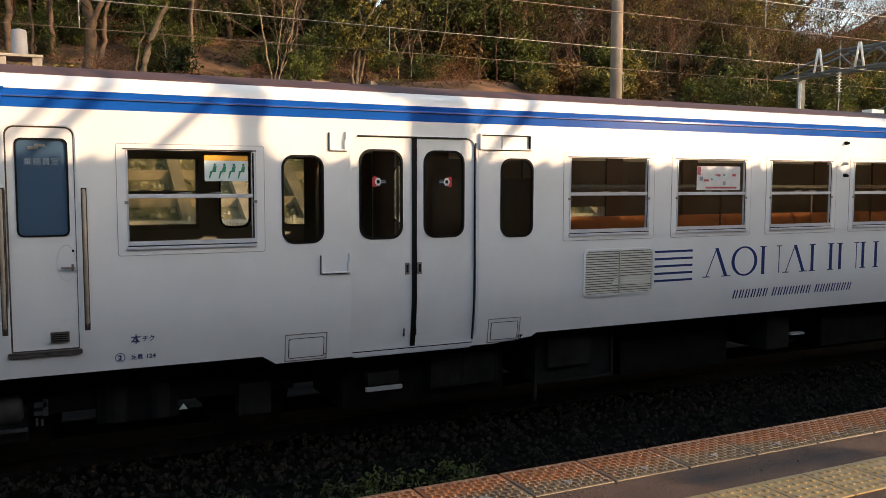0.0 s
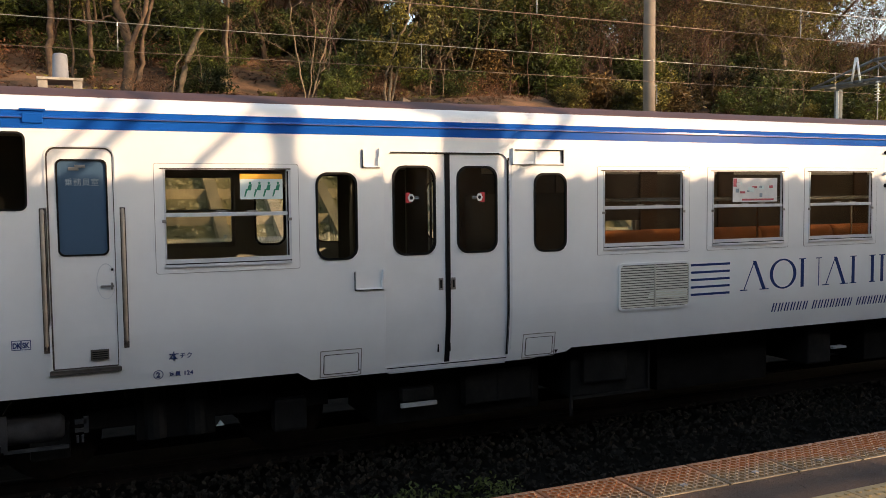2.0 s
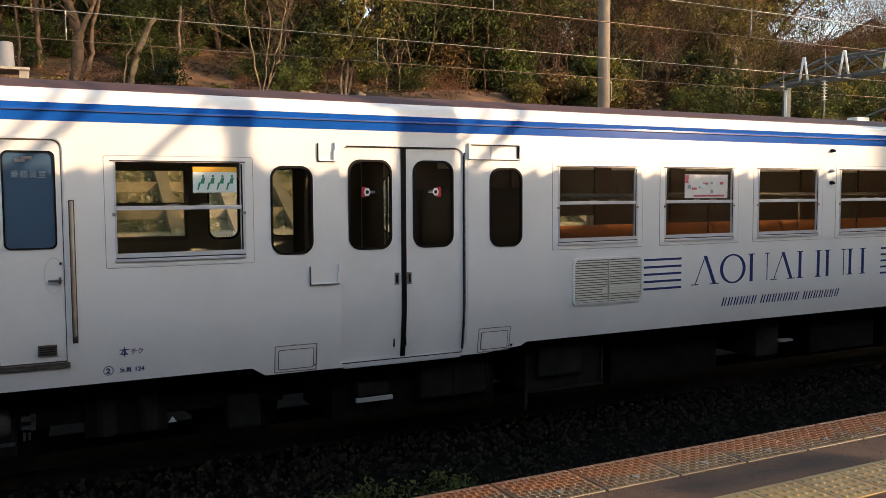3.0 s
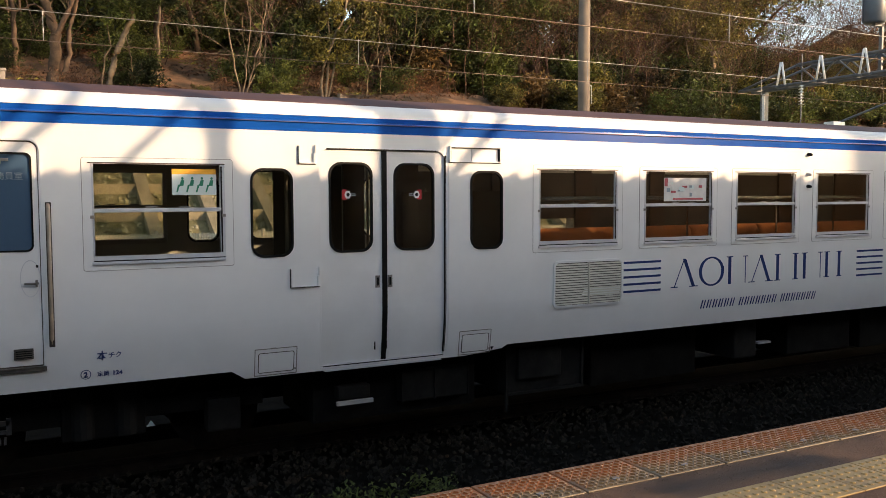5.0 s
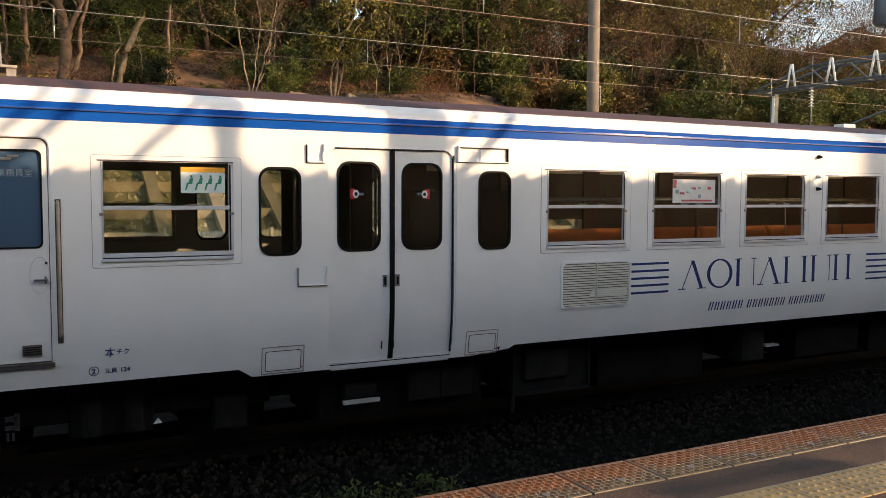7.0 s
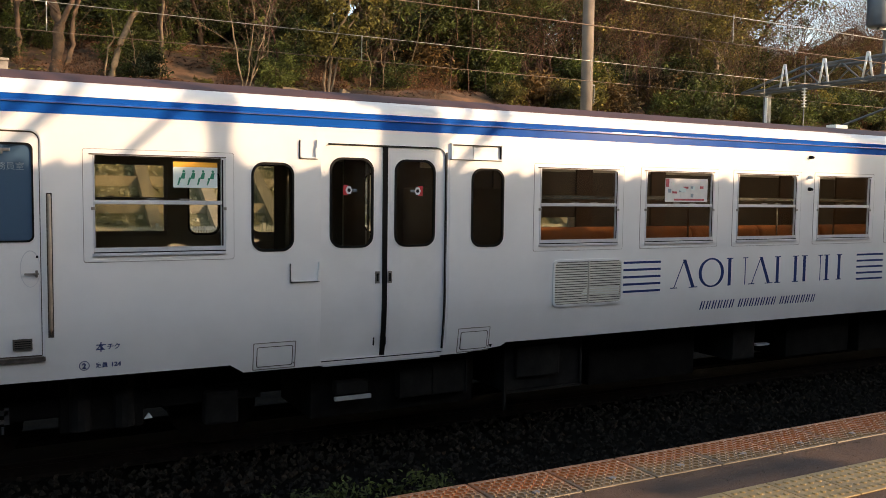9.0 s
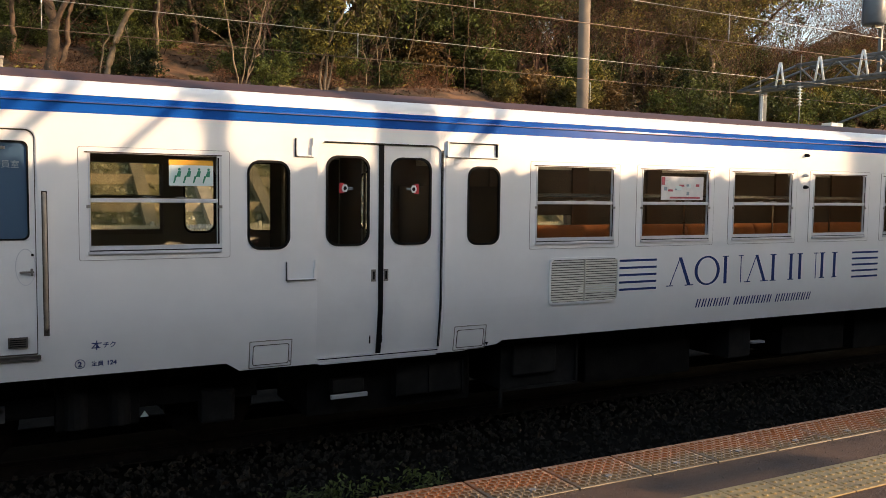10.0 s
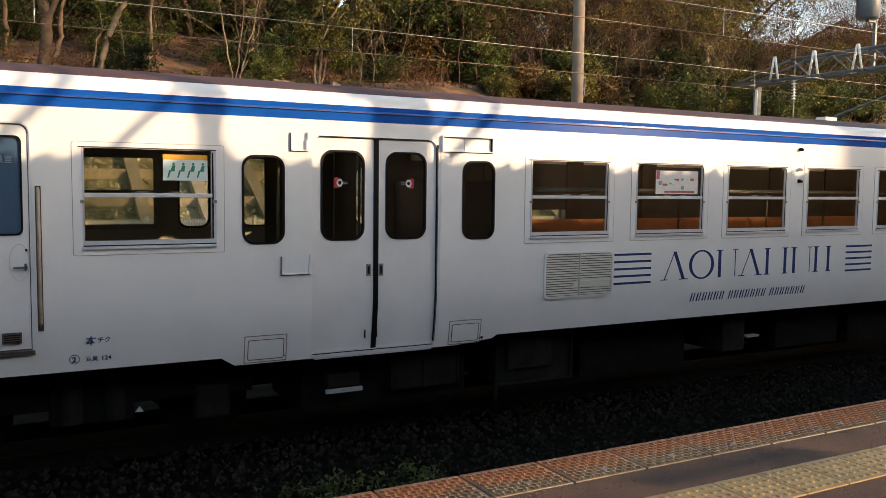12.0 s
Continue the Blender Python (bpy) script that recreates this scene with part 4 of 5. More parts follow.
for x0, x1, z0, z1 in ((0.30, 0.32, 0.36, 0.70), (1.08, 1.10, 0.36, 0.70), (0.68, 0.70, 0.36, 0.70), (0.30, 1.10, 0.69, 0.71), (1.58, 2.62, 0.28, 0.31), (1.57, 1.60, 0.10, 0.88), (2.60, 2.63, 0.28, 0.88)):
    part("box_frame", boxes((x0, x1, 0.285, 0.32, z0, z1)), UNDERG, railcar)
part("step_light_panel", boxes((-0.42, -0.03, 0.26, 0.30, 0.415, 0.455), bevel=0.004), PALEBOX, railcar)
part("gauge_box", boxes((-0.40, -0.06, 0.28, 0.40, 0.47, 0.60), bevel=0.01), UNDERG, railcar)
part("pale_strut", boxes((5.52, 5.76, 0.30, 0.40, 0.52, 0.545)), PALEBOX, railcar)
bm = bmesh.new()
tube(bm, [(-4.4, 0.45, 0.56), (-4.36, 0.45, 0.56), (-3.52, 0.45, 0.56), (-3.48, 0.45, 0.56)], [0.08, 0.12, 0.12, 0.08], 18)
part("air_tank", bm, UNDERT, railcar, "grey air tank darkened for the shade under the car", smooth=True)
part("pipe_bracket", boxes((-3.40, -3.30, 0.28, 0.31, 0.60, 0.64), (-3.33, -3.29, 0.28, 0.31, 0.52, 0.66), (-3.40, -3.33, 0.28, 0.31, 0.53, 0.56), (-3.39, -3.37, 0.28, 0.31, 0.44, 0.50), (-3.35, -3.33, 0.28, 0.31, 0.44, 0.50)), UNDERT, railcar)
part("tank_strap", boxes((-3.95, -3.45, 0.30, 0.34, 0.40, 0.425), (-3.97, -3.92, 0.30, 0.34, 0.42, 0.72)), UNDERT, railcar)
bm = bmesh.new()
plate(bm, [(-2.225, 0.455), (-2.150, 0.455), (-2.188, 0.510)], 0.24 - side_y(0.48), 0.01)
part("white_mark", bm, SIGNW, railcar)


def bogie(xc):
    """A bogie: side frames, axle boxes, springs and four wheels."""
    b = new("bogie")
    b.parent = railcar
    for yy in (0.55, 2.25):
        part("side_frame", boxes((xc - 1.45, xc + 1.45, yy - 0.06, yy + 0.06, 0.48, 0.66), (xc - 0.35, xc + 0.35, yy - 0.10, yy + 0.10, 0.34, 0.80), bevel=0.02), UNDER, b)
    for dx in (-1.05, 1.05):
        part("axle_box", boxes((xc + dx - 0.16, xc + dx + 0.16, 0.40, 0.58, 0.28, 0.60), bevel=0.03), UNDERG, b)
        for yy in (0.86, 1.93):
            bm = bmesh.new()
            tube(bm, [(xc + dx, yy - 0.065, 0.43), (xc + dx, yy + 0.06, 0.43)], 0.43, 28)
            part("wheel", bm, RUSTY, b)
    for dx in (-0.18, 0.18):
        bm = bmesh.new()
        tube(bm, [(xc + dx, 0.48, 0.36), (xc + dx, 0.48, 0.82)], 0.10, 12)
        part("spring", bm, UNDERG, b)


bogie(-2.55)
bogie(12.6)

# rails under the car
for yy in (0.916, 1.984):
    half = [(0.06, -0.153), (0.06, -0.142), (0.010, -0.125), (0.009, -0.045), (0.032, -0.034), (0.0325, -0.006), (0.026, 0.0)]
    loop = [(yy + a, b) for a, b in half] + [(yy - a, b) for a, b in half[::-1]]
    bm = swept(loop + loop[:1], -60, 90)
    tagged(part("rail", bm, RUSTY), "rusty steel rail with shade in its colour under the railcar", "rail", "rails", "structure")


# ---- slope with concrete frames, fence, poles and wires ----
def slope_frames():
    g = empty("slope_framework", (0, 8.95, 1.32), "weathered concrete grid frames on the rubble slope", "retaining slope", kind="structure")
    k = math.hypot(1, 0.59)
    run = 5.4
    for i in range(-5, 12):
        bm = bmesh.new()
        x = -0.62 + 1.22 * i
        vs = []
        for y in (0.0, run):
            for xx, h in ((x - 0.12, -0.1), (x + 0.12, -0.1), (x + 0.12, 0.16), (x - 0.12, 0.16)):
                vs.append(bm.verts.new((xx, y - h * 0.5, 0.59 * y + h)))
        for a in range(4):
            b = (a + 1) % 4
            bm.faces.new((vs[a], vs[b], vs[4 + b], vs[4 + a]))
        bm.faces.new(vs[:4]), bm.faces.new(vs[4:])
        part("rib", bm, CONCF, g)
    for j in range(6):
        y = 0.35 + 0.92 * j
        bm = boxes((-7, 14, y - 0.11, y + 0.05, 0.59 * y - 0.15, 0.59 * y + 0.145), bevel=0.01)
        part("beam", bm, CONCF, g)
    rng = random.Random(9)
    verts, faces = [], []
    base = [(1, 0, 0), (-1, 0, 0), (0, 1, 0), (0, -1, 0), (0, 0, 1), (0, 0, -1)]
    tri = [(0, 2, 4), (2, 1, 4), (1, 3, 4), (3, 0, 4), (2, 0, 5), (1, 2, 5), (3, 1, 5), (0, 3, 5)]
    for n in range(8000):
        x, y = rng.uniform(-7, 13), rng.uniform(9.0, 14.6)
        s = rng.uniform(0.02, 0.075)
        e = Euler((rng.uniform(0, 6), rng.uniform(0, 6), rng.uniform(0, 6))).to_matrix()
        o = len(verts)
        for b in base:
            v = e @ Vector([c * s * rng.uniform(0.6, 1.3) for c in b])
            verts.append((x + v.x, y + v.y, hill(x, y) + v.z))
        faces += [(a + o, b + o, c + o) for a, b, c in tri]
    me = bpy.data.meshes.new("rubble")
    me.from_pydata(verts, [], faces)
    me.materials.append(ROCK)
    tagged(new("rubble", me), "pale broken stones and tufts between the concrete frames", "rubble", kind="stuff")


slope_frames()
tagged(part("trackside_wall", boxes((-40, 60, 8.52, 8.70, -0.28, 1.07), bevel=0.01), CONCF), "low concrete wall at the foot of the slope", "wall", kind="structure")


def fence():
    f = empty("picket_fence", (0, 8.60, 1.07), "low white picket fence on the trackside wall", "fence")
    bm = bmesh.new()
    for k in range(40):
        box(bm, 0.01 + 0.05 * k, 0.034 + 0.05 * k, -0.012, 0.012, 0.04, 0.74)
    box(bm, 0, 2.0, 0.012, 0.03, 0.14, 0.19), box(bm, 0, 2.0, 0.012, 0.03, 0.66, 0.71)
    panel = finish("picket_panel", bm, FENCEM)
    bm = bmesh.new()
    box(bm, -0.03, 0.03, -0.03, 0.05, 0.0, 0.80, bevel=0.006)
    post = finish("post", bm, FENCEM)
    for i in range(-5, 9):
        shared("picket_panel", panel, f, (2.0 * i - 0.75, 0, 0))
        shared("post", post, f, (2.0 * i - 0.75, 0, 0))


fence()


def pole_at(x, y, r0, r1, top, name="concrete_pole"):
    p = empty(name, (x, y, 0), "tall round weathered concrete line pole beside the track", "pole")
    bm = bmesh.new()
    tube(bm, [(0, 0, -0.3), (0.01, 0, top)], [r0, r1], 20)
    part("shaft", bm, CONC, p, smooth=True)
    zb = 7.16
    bm = bmesh.new()
    tube(bm, [(0, 0, zb), (0, 0, zb + 0.10)], r1 + 0.018, 20)
    part("band", bm, PORC, p, "pale painted band")
    part("bracket", boxes((0.13, 0.22, -0.02, 0.02, 5.02, 5.045), (0.21, 0.222, -0.01, 0.01, 4.62, 5.05)), GALV, p)
    return p


pole_at(8.775, 8.35, 0.150, 0.122, 11.0)


def wires():
    """Two sets of contact wire, messenger and droppers along the tracks."""
    for y, zc, zm, first in ((5.60, 4.665, 5.045, -1.0), (1.45, 4.700, 5.075, 2.2)):
        g = empty("overhead_line", (0, y, zc), "thin copper contact wire under a steel messenger wire", "overhead line", "overhead lines")
        for nm, z, r, m in (("contact_wire", 0.0, 0.0062, WIRED), ("messenger_wire", zm - zc, 0.0062, WIREM)):
            bm = bmesh.new()
            tube(bm, [(-60 + 6 * k, 0, z + (0.004 * ((k % 8) - 4) ** 2 if nm[0] == "m" else 0)) for k in range(26)], r, 6)
            part(nm, bm, m, g, smooth=True)
        for k in range(-4, 9):
            x = 2.04 + 4.72 * k if y > 3 else 6.10 + 4.26 * k
            bm = bmesh.new()
            tube(bm, [(x, 0, 0), (x, 0, zm - zc + 0.01)], 0.0055, 6)
            tube(bm, [(x, 0, zm - zc - 0.02), (x, 0, zm - zc + 0.03)], 0.011, 8)
            tube(bm, [(x, 0, 0.11), (x, 0, 0.17)], 0.008, 8)
            part("dropper", bm, WIREM, g)


wires()


def gantry():
    """A lattice beam across the tracks on a steel post, with white bracket insulators and a transformer."""
    x = 14.84
    g = empty("line_gantry", (x, 8.5, -0.3), "grey steel lattice gantry across the tracks", "gantry")
    part("post", boxes((-0.07, 0.07, -0.12, 0.03, 0, 5.50), bevel=0.01), GALV, g)
    part("post_face", boxes((-0.085, -0.071, -0.12, -0.04, 0, 5.45)), PORC, g)
    L = 12.0
    for dx in (-0.25, 0.25):
        for z0, ya, yb in ((5.58, 0.6, -L), (6.05, -1.3, -L)):
            bm = bmesh.new()
            tube(bm, [(dx, ya, z0), (dx, yb, z0)], 0.045, 8)
            part("chord", bm, GALV, g, smooth=True)
        bm = bmesh.new()
        tube(bm, [(dx, 0.6, 5.58), (dx, -1.3, 6.05)], 0.035, 8)
        part("chord", bm, GALV, g, smooth=True)
        for k in range(9):
            y = -1.3 - 1.1 * k
            bm = bmesh.new()
            tube(bm, [(dx, y, 6.05), (dx, y - 0.55, 5.58), (dx, y - 1.1, 6.05)], 0.024, 6)
            part("lacing", bm, GALV, g)
    for k in range(12):
        y = 0.2 - 1.0 * k
        part("cross_tie", boxes((-0.25, 0.25, y - 0.02, y + 0.02, 5.56, 5.60)), GALV, g)
    for y in (-0.84, -2.01, -3.18, -4.35, -5.52):
        ins = new("insulator")
        ins.parent = g
        tagged(ins, "white A-shaped insulator pair")
        for s in (-1, 1):
            bm = bmesh.new()
            tube(bm, [(-0.32, y + 0.020 * s, 6.16), (-0.32, y + 0.125 * s, 5.58)], 0.027, 10)
            part("rod", bm, PORC, ins, smooth=True)
        part("cap", boxes((-0.35, -0.29, y - 0.030, y + 0.030, 6.145, 6.175), bevel=0.008), PORC, ins)
        for a, b in ((-0.19, -0.08), (0.08, 0.19)):
            part("foot", boxes((-0.36, -0.25, y + a, y + b, 5.54, 5.59), bevel=0.006), GALV, ins)
    # disc string under the beam
    bm = bmesh.new()
    pts, rad = [], []
    for k in range(7):
        z = 5.52 - 0.075 * k
        pts += [(-0.3, -1.45, z), (-0.3, -1.45, z - 0.02), (-0.3, -1.45, z - 0.035)]
        rad += [0.02, 0.075, 0.02]
    tube(bm, pts, rad, 12)
    part("disc_string", bm, PORC, g)
    bm = bmesh.new()
    tube(bm, [(-0.3, -1.45, 4.4), (-0.3, -1.45, 6.3)], 0.014, 6)
    part("hanger", bm, GALV, g)
    bm = bmesh.new()
    tube(bm, [(-0.05, -3.2, 6.75), (-0.05, -3.2, 6.80), (-0.05, -3.2, 7.75), (-0.05, -3.2, 7.80)], [0.22, 0.26, 0.26, 0.2], 20)
    part("transformer", bm, TANK, g, "grey cylindrical transformer", smooth=True)
    part("transformer_arm", boxes((0.20, 0.26, -3.24, -3.16, 5.6, 7.9), (-0.05, 0.25, -3.24, -3.16, 6.70, 6.75)), GALV, g)
    bm = bmesh.new()
    tube(bm, [(0.9, -1.6, 4.62), (1.8, -3.2, 5.35)], 0.03, 8)
    part("stay", bm, GALV, g)
    part("stay_sleeve", boxes((0.55, 1.0, -1.75, -1.45, 4.52, 4.64), bevel=0.02), PORC, g)


gantry()


# ---- unseen mast behind the view, added for its shade on the railcar ----
def mast():
    g = empty("line_mast", (6.75, -7.2, PZ), "unseen broad concrete line mast with steel braces, shaped for its shade", "mast")
    k = 2.243 - PZ
    part("shaft", boxes((-0.22, 0.22, -0.14, 0.14, 0, 3.55 + k + 0.6), bevel=0.02), CONC, g)
    part("head", boxes((-0.38, 0.36, -0.16, 0.16, 3.36 + k, 3.46 + k), bevel=0.02), CONC, g)
    for xa, za, xb, zb, r in ((1.05, 3.62, -0.1, 2.55, 0.030), (1.48, 3.62, 0.11, 2.35, 0.055), (-1.87, 3.50, -2.92, 2.5, 0.04), (-2.62, 3.65, -4.02, 2.3, 0.05), (-2.92, 3.65, -4.32, 2.3, 0.035)):
        bm = bmesh.new()
        tube(bm, [(xa - 0.03, 0, za + k), (xb - 0.03, 0, zb + k)], r, 8)
        part("brace", bm, GALV, g)
    # Funnel with no real counterpart, shaped to throw the soft waisted shadow.
    bm = bmesh.new()
    tube(bm, [(-1.87, 0, z + k) for z in (2.50, 2.72, 2.86, 3.0, 3.15, 3.4, 3.7)], [0.31, 0.14, 0.075, 0.085, 0.125, 0.15, 0.12], 12)
    part("shade_funnel", bm, GALV, g)


mast()


# ---- trees and shrubs ----
def leaf_cloud(rng, blobs, per, size, droop=0.3):
    """Small bent leaves scattered through blobs (x, y, z, radius)."""
    verts, faces = [], []
    for bx, by, bz, br in blobs:
        for k in range(per):
            d = Vector((rng.gauss(0, 1), rng.gauss(0, 1), rng.gauss(0, 0.75)))
            d = d.normalized() * br * rng.random() ** 0.45
            c = Vector((bx, by, bz)) + d
            s = size * rng.uniform(0.6, 1.35)
            e = Euler((rng.uniform(-0.9, 0.9), rng.uniform(-0.9, 0.9) + droop, rng.uniform(0, 6.28))).to_matrix()
            o = len(verts)
            for p in ((-1, 0, -0.15), (0, 0.42, 0.05), (1, 0, -0.2), (0, -0.42, 0.05)):
                verts.append(c + e @ (Vector(p) * s))
            faces += [(o, o + 1, o + 2), (o, o + 2, o + 3)]
    return verts, faces


def mesh_of(name, verts, faces, material):
    me = bpy.data.meshes.new(name)
    me.from_pydata([tuple(v) for v in verts], [], faces)
    me.materials.append(material)
    return me


def limb(bm, rng, p, d, length, r, depth, tips, wander=0.25, n=6, up=0.15, split=(2, 3)):
    """A wandering tapered limb that forks."""
    pts, rad = [Vector(p)], [r]
    d = Vector(d).normalized()
    steps = 5
    for k in range(steps):
        d = (d + Vector((rng.gauss(0, wander), rng.gauss(0, wander), rng.gauss(0, wander) + up)) * 0.5).normalized()
        pts.append(pts[-1] + d * length / steps)
        rad.append(r * (1 - 0.5 * (k + 1) / steps))
    tube(bm, pts, rad, n, cap=False)
    tips.append((pts[-1], r))
    if depth:
        for k in range(rng.randint(*split)):
            q = pts[rng.randint(2, steps)]
            a = rng.uniform(0, 6.28)
            e = (d + Vector((math.cos(a), math.sin(a), rng.uniform(-0.1, 0.5))) * rng.uniform(0.5, 1.0)).normalized()
            limb(bm, rng, q, e, length * rng.uniform(0.5, 0.75), rad[-1] * rng.uniform(0.6, 0.9), depth - 1, tips, wander, max(4, n - 1), up, split)


def tree(seed, height, spread_r, material, leaves, bark=BARK, bare=0.35, lean=(0, 0), r=0.14, stems=1, leaf=0.072, per=75):
    """A tree: forked trunk, and a crown of leaf clumps at the limb ends with gaps between them."""
    rng = random.Random(seed)
    t = empty("tree", (0, 0, 0), "evergreen tree with an uneven leafy crown", "tree", "hillside trees")
    bm, tips = bmesh.new(), []
    for s in range(stems):
        a = rng.uniform(0, 6.28)
        off = 0.15 * s
        limb(bm, rng, (off * math.cos(a), off * math.sin(a), -0.3), (lean[0] + 0.25 * s * math.cos(a), lean[1] + 0.15 * s * math.sin(a), 1), height * 0.62, r * (1 - 0.2 * s), 3, tips, 0.22, 8, 0.10)
    part("trunk", bm, bark, t, smooth=True)
    if leaves:
        blobs = []
        top = [p for p, q in tips if p.z > height * bare] or [tips[0][0]]
        for k in range(leaves):
            p = rng.choice(top)
            f = spread_r * 0.35
            blobs.append((p.x + rng.gauss(0, f), p.y + rng.gauss(0, f), max(height * bare, p.z + rng.gauss(0, f * 0.8)), rng.uniform(0.25, 0.62)))
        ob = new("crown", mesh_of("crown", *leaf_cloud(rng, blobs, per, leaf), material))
        ob.parent = t
    return t


def shrub(seed, w, h, material, blobs_n, per=62, leaf=0.062):
    rng = random.Random(seed)
    t = empty("shrub", (0, 0, 0), "dense leafy shrub on the slope", "shrub", "hillside shrubs")
    bm, tips = bmesh.new(), []
    for k in range(5):
        a = rng.uniform(0, 6.28)
        limb(bm, rng, (0.15 * math.cos(a), 0.15 * math.sin(a), -0.15), (0.5 * math.cos(a), 0.5 * math.sin(a), 1), h * 0.7, 0.025, 1, tips, 0.3, 5)
    part("trunk", bm, BARK, t)
    blobs = [(rng.gauss(0, w * 0.4), rng.gauss(0, w * 0.4), h * rng.uniform(0.1, 1.0), rng.uniform(0.18, 0.42)) for k in range(blobs_n)]
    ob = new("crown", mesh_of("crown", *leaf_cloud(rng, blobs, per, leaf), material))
    ob.parent = t
    return t


def bare_tree(seed, height, material=BARKP, stems=3, r=0.035):
    """Thin leafless stems with fine twigs and a few dry leaves."""
    rng = random.Random(seed)
    t = tagged(empty("bare_tree", (0, 0, 0), "thin leafless tree with tangled twigs", "tree", "bare trees"))
    bm, tips = bmesh.new(), []
    for s in range(stems):
        a = rng.uniform(0, 6.28)
        limb(bm, rng, (0.2 * math.cos(a), 0.2 * math.sin(a), -0.3), (0.25 * math.cos(a), 0.2 * math.sin(a), 1), height * rng.uniform(0.5, 0.7), r * rng.uniform(0.6, 1.2), 3, tips, 0.30, 6, 0.08, (3, 4))
    part("trunk", bm, material, t)
    blobs = [(p.x, p.y, p.z, 0.25) for p, q in tips if p.z > height * 0.4 and rng.random() < 0.6]
    ob = new("dry_leaves", mesh_of("dry_leaves", *leaf_cloud(rng, blobs, 9, 0.035), LEAFB))
    ob.parent = t
    return t


def plant(src, x, y, s=1.0, turn=0.0, sink=0.0, wide=1.0):
    return copy_thing(src, Matrix.LocRotScale((x, y, hill(x, y) - sink), Euler((0, 0, turn)), (s * wide, s * wide, s)))


def sight(x, y):
    """Bearing of a place from the platform, as run over depth."""
    return (x + 3.36) / (y + 7.5)


def room(x, y):
    """How tall a tree may be there for the sky and the houses behind the wood to show."""
    q = sight(x, y)
    d = math.hypot(x + 3.36, y + 7.5)
    if 1.05 < q < 1.23:
        return 2.5 + 0.172 * d - hill(x, y)
    if 1.23 <= q < 1.65:
        return 2.5 + 0.176 * d - hill(x, y)
    if 0.237 < q < 0.285:
        return 2.5 + 0.195 * d - hill(x, y)
    return 99.0


def wood():
    rng = random.Random(21)
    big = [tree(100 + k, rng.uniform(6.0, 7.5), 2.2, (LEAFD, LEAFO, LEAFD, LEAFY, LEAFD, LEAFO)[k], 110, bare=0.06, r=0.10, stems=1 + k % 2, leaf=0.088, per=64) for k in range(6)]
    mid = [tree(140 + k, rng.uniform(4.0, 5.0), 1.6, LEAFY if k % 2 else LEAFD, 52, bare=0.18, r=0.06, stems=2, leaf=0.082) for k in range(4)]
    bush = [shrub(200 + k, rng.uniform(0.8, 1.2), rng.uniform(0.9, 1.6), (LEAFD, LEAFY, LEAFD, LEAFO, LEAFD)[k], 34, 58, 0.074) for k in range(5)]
    brown = [shrub(240 + k, 0.7, 0.8, LEAFB, 14, 36, 0.045) for k in range(2)]
    bare = [bare_tree(300 + k, rng.uniform(4.5, 6.5), (BARK, BARKP, TWIG)[k % 3], 2 + k % 3, 0.028) for k in range(6)]
    first = big + mid + bush + brown + bare
    tall = {src: 9.6 for src in big} | {src: 6.8 for src in mid}
    spots = []
    # far rows close the wood
    for row, (y, step) in enumerate(((40, 2.3), (34, 2.0), (29.5, 1.8), (25.5, 1.7), (22.5, 2.0))):
        x = -26.0 - row
        while x < 74 - 8 * row:
            spots.append((rng.choice(big if row < 4 else big + mid), x + rng.uniform(-0.7, 0.7), y + rng.uniform(-1.2, 1.2), rng.uniform(1.0, 1.45) + (0.25 if row < 2 else 0)))
            x += step * rng.uniform(0.7, 1.3)
    # undergrowth closes the foot of the far rows
    x = -27.0
    while x < 82:
        spots.append((rng.choice(bush), x, rng.uniform(42, 45), rng.uniform(2.3, 3.2)))
        x += rng.uniform(1.6, 2.6)
    for k in range(40):
        spots.append((rng.choice(bush), rng.uniform(-18, 46), rng.uniform(27, 37), rng.uniform(1.5, 2.2)))
    # middle of the slope
    for n, kinds, x0, x1, y0, y1, s0, s1 in (
            (24, mid, 8, 34, 18.0, 21, 0.7, 1.0), (5, mid, -9, 4, 19.0, 21.5, 0.7, 0.95), (12, bare, -8, 8, 17.0, 22, 0.7, 1.1),
            (40, bare, 6.5, 34, 15.6, 20, 0.6, 1.05), (95, bush, 8.6, 42, 15.0, 19.5, 0.6, 1.3), (14, bush, -8, 8, 18.0, 21.5, 0.4, 0.8),
            (14, big, -10, 9, 23, 28, 0.9, 1.2), (24, bare, 14, 48, 17.5, 25, 0.9, 1.4), (9, bare[2::3], 34, 44, 21, 26, 1.2, 1.6), (12, brown, -8, 12, 14.8, 19, 0.4, 0.8),
            (34, bush[::2], -11, 11, 20.5, 24.5, 1.0, 1.6), (22, brown, -9, 14, 16.5, 21, 0.5, 1.0)):
        for k in range(n):
            spots.append((rng.choice(kinds), rng.uniform(x0, x1), rng.uniform(y0, y1), rng.uniform(s0, s1)))
    # shrubs that stand alone on the open bank
    spots += [(bush[0], 0.33, 16.9, 0.72), (bush[2], -0.1, 17.4, 0.45), (bush[4], 3.75, 16.5, 0.55), (bush[0], 4.2, 17.2, 0.75), (bush[1], 1.75, 16.2, 0.26), (bush[2], 8.0, 17.2, 0.7), (bush[4], -3.0, 17.8, 0.4)]
    used = set()
    # the first of each kind keeps its own size, so it stands far back
    spots = [(src, -20.0 + 3.3 * k, 47.0, 1.0) for k, src in enumerate(first)] + spots
